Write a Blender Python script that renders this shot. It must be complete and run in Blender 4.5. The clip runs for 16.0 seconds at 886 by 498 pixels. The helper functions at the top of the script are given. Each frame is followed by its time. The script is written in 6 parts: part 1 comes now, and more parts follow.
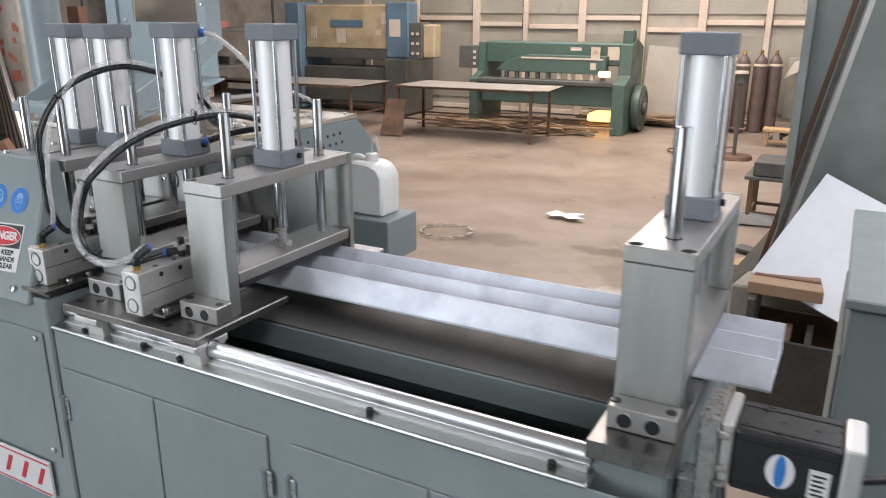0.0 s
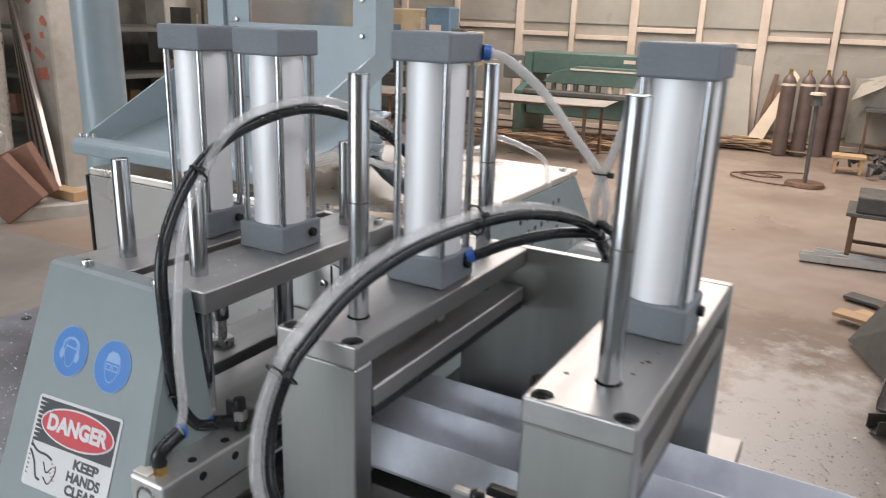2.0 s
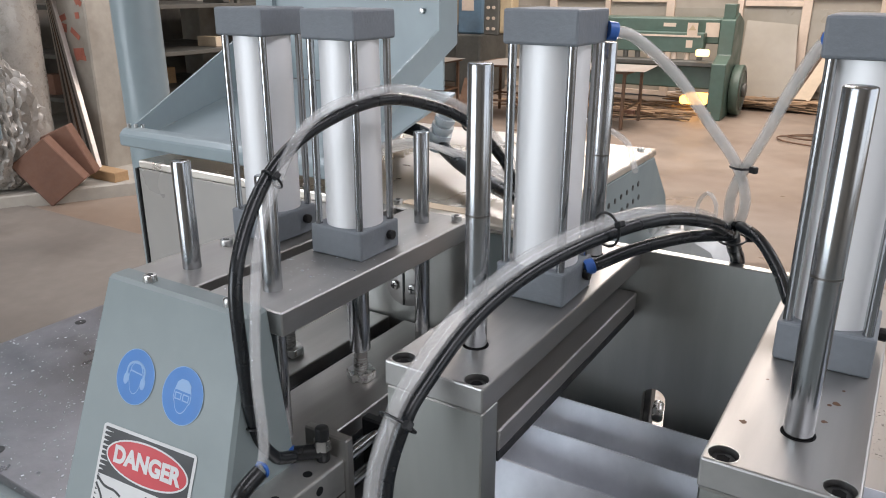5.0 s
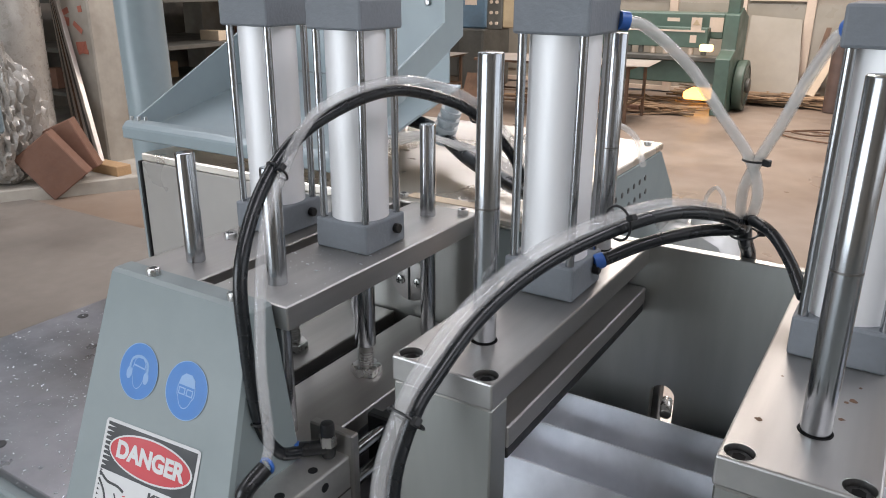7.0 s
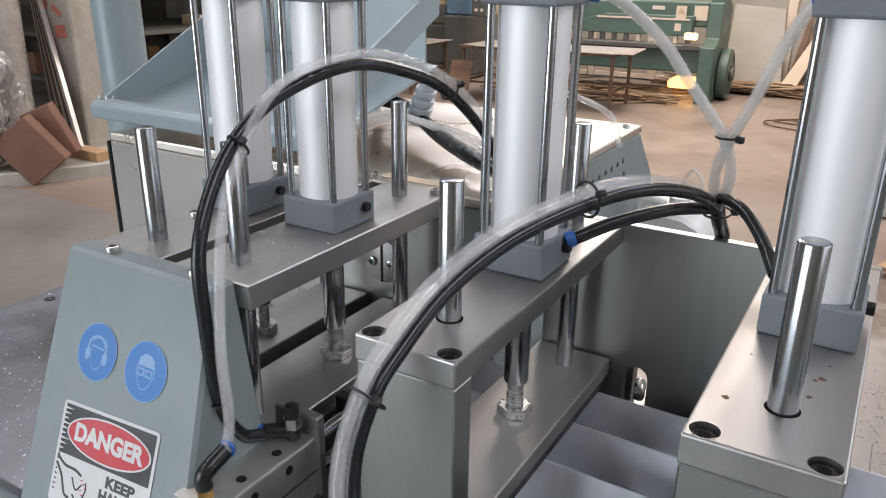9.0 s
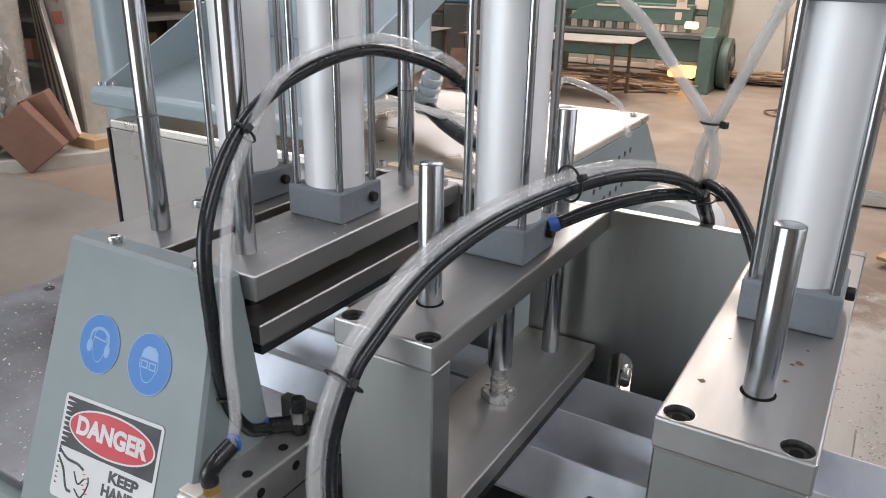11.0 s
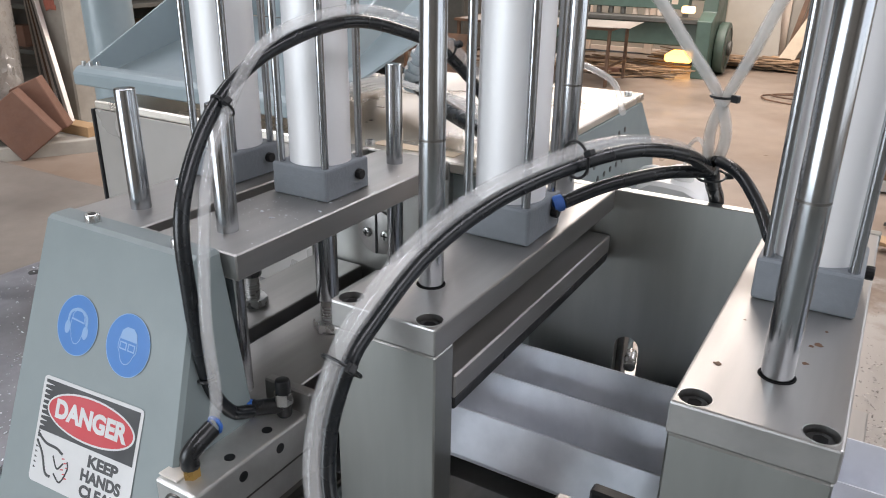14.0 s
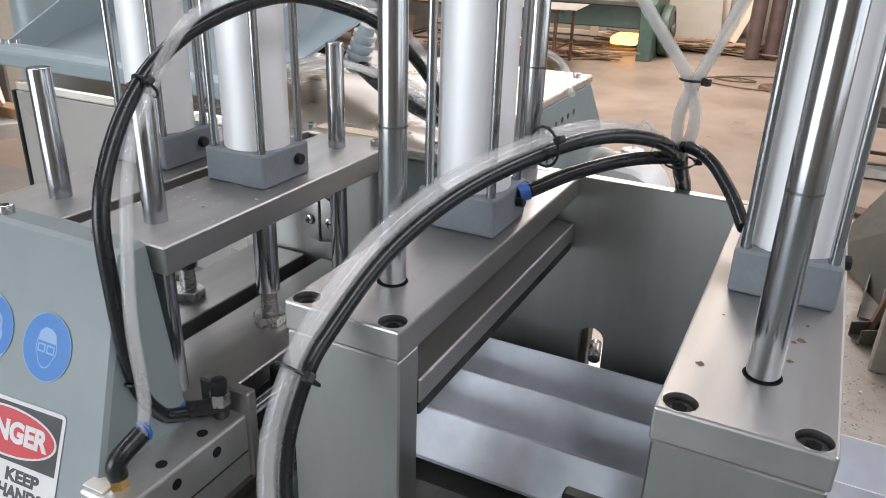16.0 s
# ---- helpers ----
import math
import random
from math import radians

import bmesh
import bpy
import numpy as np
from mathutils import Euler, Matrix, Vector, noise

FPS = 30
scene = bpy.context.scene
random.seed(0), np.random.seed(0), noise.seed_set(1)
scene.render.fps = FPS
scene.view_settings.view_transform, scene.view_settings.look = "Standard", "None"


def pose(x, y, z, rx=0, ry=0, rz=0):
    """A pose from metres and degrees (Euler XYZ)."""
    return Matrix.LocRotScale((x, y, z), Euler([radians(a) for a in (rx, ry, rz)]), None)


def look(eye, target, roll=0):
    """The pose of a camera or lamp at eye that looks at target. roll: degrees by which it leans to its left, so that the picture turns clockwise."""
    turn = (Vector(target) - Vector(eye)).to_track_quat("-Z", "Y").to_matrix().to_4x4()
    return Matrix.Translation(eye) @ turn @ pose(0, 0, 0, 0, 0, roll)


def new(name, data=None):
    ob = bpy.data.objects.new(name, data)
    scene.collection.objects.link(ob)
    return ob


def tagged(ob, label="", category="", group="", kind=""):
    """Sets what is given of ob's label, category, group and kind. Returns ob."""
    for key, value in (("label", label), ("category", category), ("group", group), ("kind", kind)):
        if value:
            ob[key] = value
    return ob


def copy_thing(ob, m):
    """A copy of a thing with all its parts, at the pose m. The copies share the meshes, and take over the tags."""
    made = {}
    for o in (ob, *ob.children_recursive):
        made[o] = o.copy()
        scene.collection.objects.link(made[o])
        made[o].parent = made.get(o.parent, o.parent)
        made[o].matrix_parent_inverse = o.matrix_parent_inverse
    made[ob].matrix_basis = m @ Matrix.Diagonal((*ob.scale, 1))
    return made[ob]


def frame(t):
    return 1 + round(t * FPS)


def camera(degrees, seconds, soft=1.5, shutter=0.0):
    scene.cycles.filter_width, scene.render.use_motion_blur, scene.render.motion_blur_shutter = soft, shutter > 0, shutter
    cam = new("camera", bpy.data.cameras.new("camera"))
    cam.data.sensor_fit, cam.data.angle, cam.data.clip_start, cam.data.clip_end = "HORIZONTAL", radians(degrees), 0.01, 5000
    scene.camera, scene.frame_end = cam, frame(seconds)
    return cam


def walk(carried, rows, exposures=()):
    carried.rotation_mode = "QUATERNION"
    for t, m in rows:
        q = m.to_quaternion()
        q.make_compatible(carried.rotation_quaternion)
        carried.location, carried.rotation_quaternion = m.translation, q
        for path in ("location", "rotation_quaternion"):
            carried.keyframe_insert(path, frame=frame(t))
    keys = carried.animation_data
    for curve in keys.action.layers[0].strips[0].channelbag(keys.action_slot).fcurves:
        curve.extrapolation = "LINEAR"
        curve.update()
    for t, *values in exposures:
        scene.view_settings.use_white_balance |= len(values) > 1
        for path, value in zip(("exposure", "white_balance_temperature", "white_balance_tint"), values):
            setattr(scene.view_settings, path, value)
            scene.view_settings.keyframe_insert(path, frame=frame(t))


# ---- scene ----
cam = camera(60.69, 16.0, soft=1.0, shutter=0.3)
# seconds, eye x, y, z, yaw, pitch, roll
PATH = [
    (0, 1.2451, -0.8463, 1.7788, 28.492, -17.273, 0.217),
    (0.5, 1.0038, -0.7485, 1.7693, 28.042, -17.569, -0.293),
    (1, 0.7865, -0.6669, 1.7719, 27.640, -18.086, -1.636),
    (1.5, 0.6416, -0.5327, 1.7609, 27.176, -18.237, 0.286),
    (2, 0.5075, -0.4485, 1.7729, 29.154, -16.881, 2.048),
    (2.5, 0.4436, -0.4018, 1.7786, 33.353, -17.239, 0.064),
    (3, 0.4225, -0.4010, 1.7823, 32.965, -18.039, -0.469),
    (3.5, 0.4151, -0.4037, 1.7784, 32.402, -19.008, -0.218),
    (4, 0.4134, -0.4023, 1.7787, 31.825, -19.161, 0.080),
    (6.5, 0.4023, -0.3930, 1.7754, 31.915, -19.355, 0.323),
    (7, 0.4011, -0.3927, 1.7740, 31.952, -19.582, 0.294),
    (7.5, 0.4021, -0.3958, 1.7759, 31.902, -19.697, 0.251),
    (8, 0.4027, -0.3967, 1.7744, 31.727, -19.532, 0.394),
    (8.5, 0.4101, -0.3821, 1.7646, 31.108, -19.952, 0.588),
    (11, 0.3925, -0.3688, 1.7570, 30.601, -21.276, 1.057),
    (11.5, 0.3927, -0.3699, 1.7586, 30.929, -21.287, 1.118),
    (12, 0.3948, -0.3701, 1.7602, 30.897, -21.100, 1.144),
    (12.5, 0.3972, -0.3665, 1.7598, 30.677, -20.858, 1.041),
    (13, 0.3987, -0.3612, 1.7552, 30.588, -21.036, 0.762),
    (13.5, 0.3958, -0.3596, 1.7524, 30.692, -21.472, 0.711),
    (14, 0.3931, -0.3536, 1.7434, 30.359, -22.231, 0.883),
    (14.5, 0.3934, -0.3560, 1.7428, 30.120, -22.403, 0.973),
    (15, 0.3925, -0.3557, 1.7440, 29.883, -22.188, 1.247),
    (15.5, 0.3908, -0.3341, 1.7329, 28.007, -22.791, 1.576),
    (16, 0.3822, -0.3270, 1.7369, 26.237, -23.455, 1.783),
]


def eye_pose(x, y, z, yaw, pitch, roll):
    """Yaw to the left of +y, pitch up, roll as look() has it."""
    return pose(x, y, z, 90, 0, yaw) @ pose(0, 0, 0, pitch, 0, 0) @ pose(0, 0, 0, 0, 0, roll)


walk(cam, [(t, eye_pose(*r)) for t, *r in PATH],
     exposures=[(0, -0.20), (2.0, -0.30), (8.5, -0.30), (12.5, -0.24), (14.5, -0.15), (16, -0.10)])

# ---- light ----
world = bpy.data.worlds.new("sky")
scene.world = world
world.use_nodes = True
_wn = world.node_tree.nodes
_sky = _wn.new("ShaderNodeTexSky")
_sky.sky_type, _sky.sun_disc = "NISHITA", False
_sky.sun_elevation, _sky.sun_rotation = radians(48), radians(200)
_wn["Background"].inputs["Strength"].default_value = 0.10
world.node_tree.links.new(_sky.outputs["Color"], _wn["Background"].inputs["Color"])


def area_lamp(name, eye, target, sx, sy, watts, colour):
    data = bpy.data.lights.new(name, "AREA")
    data.shape, data.size, data.size_y, data.energy, data.color = "RECTANGLE", sx, sy, watts, colour
    ob = new(name, data)
    ob.matrix_world = look(eye, target)
    return ob


# unseen area lamps, added for daylight from overhead, behind and the right
area_lamp("skylight_lamp", (-4.6, 3.5, 5.95), (-4.6, 3.5, 0), 1.5, 17, 640, (0.95, 0.935, 1.0))
area_lamp("skylight_lamp", (3.3, 3.5, 5.95), (3.3, 3.5, 0), 2.0, 17, 700, (0.95, 0.93, 1.0))
# third overhead lamp, warmer, added only to brighten the far row
area_lamp("skylight_lamp", (-1.9, 9.4, 5.95), (-1.9, 9.4, 0), 2.2, 5.5, 740, (1.0, 0.885, 0.82))
area_lamp("gate_lamp", (-4.0, -6.75, 2.2), (-2.0, 2, 1.5), 6.0, 3.8, 450, (0.83, 0.905, 1.0))
area_lamp("window_lamp", (6.85, 2.0, 2.6), (0, 2.0, 1.2), 9.0, 2.6, 140, (0.93, 0.935, 1.0))


# ---- materials ----
def material(name, colour, rough=0.5, metal=0.0, vary=0.12, scale=8.0, bump=0.0, bump_scale=60.0, stretch=(1, 1, 1),
             rough_vary=0.1, stain=None, stain_amount=0.0, stain_scale=2.0, random=0.0, island=False, coat=0.0, spec=0.5):
    """A surface with grain at two scales, stains of a second colour and fine relief, in metres of the object's own space."""
    m = bpy.data.materials.new(name)
    m.use_nodes = True
    nt = m.node_tree
    n, link = nt.nodes, nt.links.new
    b = n["Principled BSDF"]
    co = n.new("ShaderNodeTexCoord")
    mp = n.new("ShaderNodeMapping")
    mp.inputs["Scale"].default_value = stretch
    link(co.outputs["Object"], mp.inputs["Vector"])

    def grain(s, detail=4.0):
        t = n.new("ShaderNodeTexNoise")
        t.inputs["Scale"].default_value, t.inputs["Detail"].default_value = s, detail
        link(mp.outputs["Vector"], t.inputs["Vector"])
        return t.outputs["Fac"]

    def span(fac, lo, hi, a=0.3, z=0.7):
        r = n.new("ShaderNodeMapRange")
        for k, v in (("From Min", a), ("From Max", z), ("To Min", lo), ("To Max", hi)):
            r.inputs[k].default_value = v
        link(fac, r.inputs["Value"])
        return r.outputs["Result"]

    def maths(op, a, c):
        k = n.new("ShaderNodeMath")
        k.operation = op
        for s, v in zip(k.inputs, (a, c)):
            if hasattr(v, "links"):
                link(v, s)
            else:
                s.default_value = v
        return k.outputs[0]

    big, fine = grain(scale), grain(scale * 9.0)
    value = maths("MULTIPLY", span(big, 1 - vary, 1 + vary), span(fine, 1 - vary * 0.5, 1 + vary * 0.5))
    if random:
        info = n.new("ShaderNodeNewGeometry") if island else n.new("ShaderNodeObjectInfo")
        value = maths("MULTIPLY", value, span(info.outputs["Random Per Island" if island else "Random"], 1 - random, 1 + random, 0, 1))
    hsv = n.new("ShaderNodeHueSaturation")
    hsv.inputs["Color"].default_value = (*colour, 1)
    link(value, hsv.inputs["Value"])
    out = hsv.outputs["Color"]
    if stain:
        mix = n.new("ShaderNodeMix")
        mix.data_type = "RGBA"
        link(span(grain(stain_scale, 7.0), 0, stain_amount, 0.45, 0.68), mix.inputs[0])
        link(out, mix.inputs[6])
        mix.inputs[7].default_value = (*stain, 1)
        out = mix.outputs[2]
    link(out, b.inputs["Base Color"])
    link(span(grain(scale * 2.3), max(0.02, rough - rough_vary), rough + rough_vary), b.inputs["Roughness"])
    b.inputs["Metallic"].default_value = metal
    b.inputs["Specular IOR Level"].default_value = spec
    b.inputs["Coat Weight"].default_value = coat
    if bump:
        bp = n.new("ShaderNodeBump")
        bp.inputs["Strength"].default_value, bp.inputs["Distance"].default_value = bump, 0.002
        link(grain(bump_scale, 6.0), bp.inputs["Height"])
        link(bp.outputs["Normal"], b.inputs["Normal"])
    return m


def clear(name, colour, rough, ior=1.35):
    m = bpy.data.materials.new(name)
    m.use_nodes = True
    b = m.node_tree.nodes["Principled BSDF"]
    b.inputs["Base Color"].default_value = (*colour, 1)
    b.inputs["Transmission Weight"].default_value, b.inputs["Roughness"].default_value, b.inputs["IOR"].default_value = 1.0, rough, ior
    return m


def glow(name, colour, strength):
    m = bpy.data.materials.new(name)
    m.use_nodes = True
    b = m.node_tree.nodes["Principled BSDF"]
    b.inputs["Base Color"].default_value = b.inputs["Emission Color"].default_value = (*colour, 1)
    b.inputs["Emission Strength"].default_value = strength
    return m


STEEL = material("ground_steel", (0.44, 0.432, 0.418), 0.44, 1.0, 0.10, 9, 0.10, 90, (1, 0.12, 1), 0.07, (0.2, 0.17, 0.13), 0.35, 5)
STEEL_LEG = material("ground_steel_upright", (0.45, 0.46, 0.44), 0.37, 1.0, 0.08, 9, 0.08, 90, (1, 1, 0.15), 0.06, (0.25, 0.22, 0.18), 0.25, 5)
STEEL_DARK = material("oiled_steel", (0.25, 0.245, 0.235), 0.34, 0.95, 0.2, 12, 0.2, 90, (1, 0.3, 1), 0.1, (0.07, 0.055, 0.04), 0.6, 7)
CHROME = material("chromed_rod", (0.41, 0.425, 0.44), 0.20, 1.0, 0.04, 10, rough_vary=0.04)
RAIL = material("polished_shaft", (0.62, 0.63, 0.65), 0.34, 1.0, 0.03, 10, rough_vary=0.03)
TUBE = material("anodised_tube", (0.82, 0.82, 0.82), 0.54, 0.45, 0.04, 6, 0.03, 200, (1, 1, 0.1), 0.06)
CAP = material("grey_casting", (0.165, 0.182, 0.20), 0.55, 0.0, 0.06, 20, 0.25, 320, rough_vary=0.06)
PAINT = material("grey_green_paint", (0.215, 0.255, 0.255), 0.42, 0.0, 0.05, 5, 0.06, 130, rough_vary=0.06, stain=(0.13, 0.16, 0.155), stain_amount=0.25, stain_scale=3)
PAINT_BLUE = material("pale_blue_grey_paint", (0.265, 0.322, 0.338), 0.36, 0.0, 0.05, 4, 0.05, 120, rough_vary=0.06, coat=0.15)
# cabinet paint again, darkened to stand for the shade inside the trough
PAINT_SHADED = material("shaded_trough_paint", (0.15, 0.18, 0.18), 0.5, 0.0, 0.12, 6, 0.06, 90, stain=(0.03, 0.035, 0.03), stain_amount=0.6, stain_scale=4)
ALU = material("milled_aluminium", (0.86, 0.89, 0.93), 0.40, 1.0, 0.05, 7, 0.05, 150, (0.08, 1, 1), 0.07, (0.45, 0.46, 0.5), 0.25, 6)
ALU_FIN = material("smudged_aluminium", (0.70, 0.725, 0.775), 0.42, 0.35, 0.05, 9, 0.04, 150, (1, 1, 1), 0.08, (0.36, 0.39, 0.44), 0.45, 17)
ALU_CAST = material("cast_aluminium", (0.62, 0.62, 0.60), 0.45, 0.85, 0.06, 16, 0.05, 200, rough_vary=0.08)
BLACK = material("black_plastic", (0.012, 0.013, 0.014), 0.35, 0.0, 0.1, 20, 0.1, 200)
RUBBER = material("black_rubber_hose", (0.010, 0.012, 0.014), 0.27, 0.0, 0.1, 14, rough_vary=0.06, coat=0.0)
CLEAR_HOSE = material("clear_hose", (0.78, 0.78, 0.77), 0.06, 0.0, 0.05, 20, rough_vary=0.04, coat=0.6)
CLEAR_HOSE.node_tree.nodes["Principled BSDF"].inputs["Alpha"].default_value = 0.20
MILKY = material("milky_hose", (0.74, 0.73, 0.70), 0.16, 0.0, 0.06, 20, coat=0.5)
MILKY.node_tree.nodes["Principled BSDF"].inputs["Alpha"].default_value = 0.36
BLUE_RING = material("blue_plastic", (0.03, 0.12, 0.42), 0.35, 0.0, 0.06, 20)
BRASS = material("brass", (0.55, 0.36, 0.12), 0.3, 1.0, 0.1, 30)
ZINC = material("zinc_bolt", (0.55, 0.55, 0.54), 0.3, 1.0, 0.1, 60)
HOLE = material("black_recess", (0.008, 0.008, 0.008), 0.8, 0.0, 0.1, 60, spec=0.1)
DARK_BOLT = material("black_bolt", (0.03, 0.03, 0.03), 0.4, 0.6, 0.1, 60)
WHITE = material("white_print", (0.62, 0.62, 0.61), 0.45, 0.0, 0.04, 12)
RED = material("red_print", (0.50, 0.02, 0.03), 0.42, 0.0, 0.05, 12)
BLACK_PRINT = material("black_print", (0.015, 0.015, 0.016), 0.45, 0.0, 0.05, 12)
BLUE_PRINT = material("blue_print", (0.03, 0.17, 0.48), 0.42, 0.0, 0.05, 12)
BLUE_LINE = material("pale_blue_print", (0.22, 0.38, 0.62), 0.42, 0.0, 0.05, 12)
FLOOR = material("worn_concrete_floor", (0.250, 0.194, 0.150), 0.42, 0.0, 0.16, 0.5, 0.5, 18, rough_vary=0.16, stain=(0.17, 0.115, 0.08), stain_amount=0.7, stain_scale=0.55)
WALL = material("grimy_wall_panel", (0.36, 0.32, 0.26), 0.55, 0.0, 0.1, 0.8, 0.1, 20, stain=(0.2, 0.17, 0.12), stain_amount=0.5, stain_scale=0.7)
CONCRETE = material("stained_concrete", (0.36, 0.33, 0.28), 0.8, 0.0, 0.14, 1.5, 0.5, 25, stain=(0.16, 0.13, 0.10), stain_amount=0.7, stain_scale=1.3)
CONCRETE_DARK = material("sooty_concrete", (0.22, 0.19, 0.155), 0.85, 0.0, 0.2, 1.0, 0.5, 20, stain=(0.03, 0.028, 0.025), stain_amount=0.8, stain_scale=1.1)
FRAME_WHITE = material("dusty_white_frame", (0.60, 0.49, 0.39), 0.5, 0.0, 0.08, 2, stain=(0.4, 0.3, 0.2), stain_amount=0.4, stain_scale=1.5)
PANE = material("frosted_pane", (0.34, 0.305, 0.25), 0.35, 0.0, 0.08, 0.7, 0.05, 6, stain=(0.18, 0.17, 0.12), stain_amount=0.5, stain_scale=0.6)
SHEAR_GREEN = material("machine_green", (0.066, 0.112, 0.085), 0.42, 0.0, 0.16, 1.5, 0.1, 30, stain=(0.05, 0.05, 0.035), stain_amount=0.5, stain_scale=1.5)
# dark tone lifted so that it carries the haze over the far machines
SHEAR_DARK = material("dark_green_black", (0.085, 0.082, 0.070), 0.5, 0.0, 0.2, 2, 0.1, 30)
CREAM = material("cream_machine_paint", (0.46, 0.36, 0.22), 0.45, 0.0, 0.1, 1.2, stain=(0.22, 0.15, 0.09), stain_amount=0.5, stain_scale=2.2)
MACHINE_BLUE = material("faded_blue_paint", (0.12, 0.19, 0.25), 0.45, 0.0, 0.12, 1.5, stain=(0.08, 0.09, 0.1), stain_amount=0.5, stain_scale=1.6)
RUST = material("rusty_steel", (0.15, 0.085, 0.05), 0.6, 0.3, 0.25, 5, 0.3, 60, stain=(0.05, 0.035, 0.025), stain_amount=0.6, stain_scale=4)
SCRAP = material("scrap_steel", (0.10, 0.095, 0.085), 0.5, 0.5, 0.25, 5, 0.2, 60, random=0.35)
GAS_BROWN = material("gas_cylinder_paint", (0.115, 0.075, 0.06), 0.5, 0.0, 0.12, 4, 0.1, 40, stain=(0.05, 0.04, 0.035), stain_amount=0.5, stain_scale=5)
WOOD = material("raw_timber", (0.42, 0.27, 0.14), 0.65, 0.0, 0.15, 6, 0.2, 70, (0.2, 1, 1), stain=(0.2, 0.12, 0.06), stain_amount=0.4, stain_scale=3, random=0.2)
BOARD = material("pale_board", (0.62, 0.50, 0.36), 0.6, 0.0, 0.08, 3)
CARD = material("brown_cardboard", (0.17, 0.085, 0.055), 0.75, 0.0, 0.12, 6, stain=(0.15, 0.08, 0.05), stain_amount=0.4, stain_scale=6)
SHEET_WHITE = material("white_sheet_metal", (0.66, 0.68, 0.70), 0.35, 0.0, 0.05, 2, coat=0.1)
PLASTIC_FILM = material("crumpled_plastic_film", (0.30, 0.28, 0.25), 0.32, 0.0, 0.14, 8, 0.8, 30, rough_vary=0.12, coat=0.4)
BOTTLE = material("white_plastic_can", (0.74, 0.74, 0.72), 0.35, 0.0, 0.03, 6)
PAPER = material("paper", (0.72, 0.68, 0.62), 0.7, 0.0, 0.05, 20)
STEEL_TOP = material("bright_cover_sheet", (0.86, 0.81, 0.73), 0.30, 1.0, 0.05, 4, 0.06, 60, (1, 1, 1), 0.07, (0.55, 0.5, 0.42), 0.4, 3)
# paint darkened and browned for shadow and reflection on the beam cap
SHADED_BROWN = material("shaded_brown_paint", (0.115, 0.112, 0.105), 0.6, 0.0, 0.1, 6, 0.05, 90)
BED = material("chip_strewn_bed", (0.27, 0.27, 0.285), 0.36, 0.9, 0.14, 8, 0.2, 90, (1, 1, 1), 0.1, (0.16, 0.15, 0.15), 0.6, 5)
LAMP_GLOW = glow("lamp_glow", (1.0, 0.66, 0.30), 3.0)
FIRE_GLOW = glow("fire_glow", (1.0, 0.50, 0.12), 5.0)


def floor_patch(m, centre, radii, colour, amount, edge):
    """A stain with an uneven outline on the floor, about the centre."""
    n, link = m.node_tree.nodes, m.node_tree.links.new
    b = n["Principled BSDF"]
    before = b.inputs["Base Color"].links[0].from_socket
    co, mp = n.new("ShaderNodeTexCoord"), n.new("ShaderNodeMapping")
    mp.vector_type = "TEXTURE"
    mp.inputs["Location"].default_value, mp.inputs["Scale"].default_value = (*centre, 0), (*radii, 1)
    link(co.outputs["Object"], mp.inputs["Vector"])
    far = n.new("ShaderNodeVectorMath")
    far.operation = "LENGTH"
    link(mp.outputs["Vector"], far.inputs[0])
    t = n.new("ShaderNodeTexNoise")
    t.inputs["Scale"].default_value, t.inputs["Detail"].default_value, t.inputs["Roughness"].default_value = edge, 9.0, 0.65
    link(co.outputs["Object"], t.inputs["Vector"])
    add = n.new("ShaderNodeMath")
    add.operation = "MULTIPLY_ADD"
    link(t.outputs["Fac"], add.inputs[0])
    add.inputs[1].default_value = 2.4
    link(far.outputs["Value"], add.inputs[2])
    r = n.new("ShaderNodeMapRange")
    for k, v in (("From Min", 1.75), ("From Max", 2.25), ("To Min", amount), ("To Max", 0.0)):
        r.inputs[k].default_value = v
    link(add.outputs[0], r.inputs["Value"])
    mix = n.new("ShaderNodeMix")
    mix.data_type = "RGBA"
    link(r.outputs["Result"], mix.inputs[0])
    link(before, mix.inputs[6])
    mix.inputs[7].default_value = (*colour, 1)
    link(mix.outputs[2], b.inputs["Base Color"])


floor_patch(FLOOR, (0.30, 4.35), (0.75, 0.5), (0.15, 0.105, 0.075), 0.8, 4.0)
floor_patch(FLOOR, (-0.37, 4.80), (0.30, 0.12), (0.10, 0.07, 0.05), 0.8, 6.0)
floor_patch(FLOOR, (-1.28, 4.70), (0.40, 0.22), (0.13, 0.09, 0.07), 0.7, 6.0)
floor_patch(FLOOR, (0.40, 2.75), (0.75, 1.5), (0.40, 0.375, 0.34), 0.85, 5.0)


# ---- building blocks ----
def part(name, bm, mat, parent=None, label="", smooth=False):
    me = bpy.data.meshes.new(name)
    bm.to_mesh(me)
    bm.free()
    if smooth:
        for p in me.polygons:
            p.use_smooth = True
        me.set_sharp_from_angle(angle=radians(38))
    me.materials.append(mat)
    ob = new(name, me)
    if parent:
        ob.parent = parent
    if label:
        ob["label"] = label
    return ob


def thing(name, label, category, group="", at=(0, 0, 0)):
    ob = new(name)
    ob.location = at
    ob.empty_display_size = 0.05
    return tagged(ob, label, category, group)


def box(lo, hi, bevel=0.0, bm=None, seg=1):
    """A box from corner to corner, its edges broken by bevel."""
    b = bmesh.new()
    m = Matrix.LocRotScale([(a + c) / 2 for a, c in zip(lo, hi)], None, [c - a for a, c in zip(lo, hi)])
    bmesh.ops.create_cube(b, size=1, matrix=m)
    if bevel:
        bmesh.ops.bevel(b, geom=b.edges[:], offset=bevel, segments=seg, affect="EDGES", profile=0.5)
    return joined(bm, b)


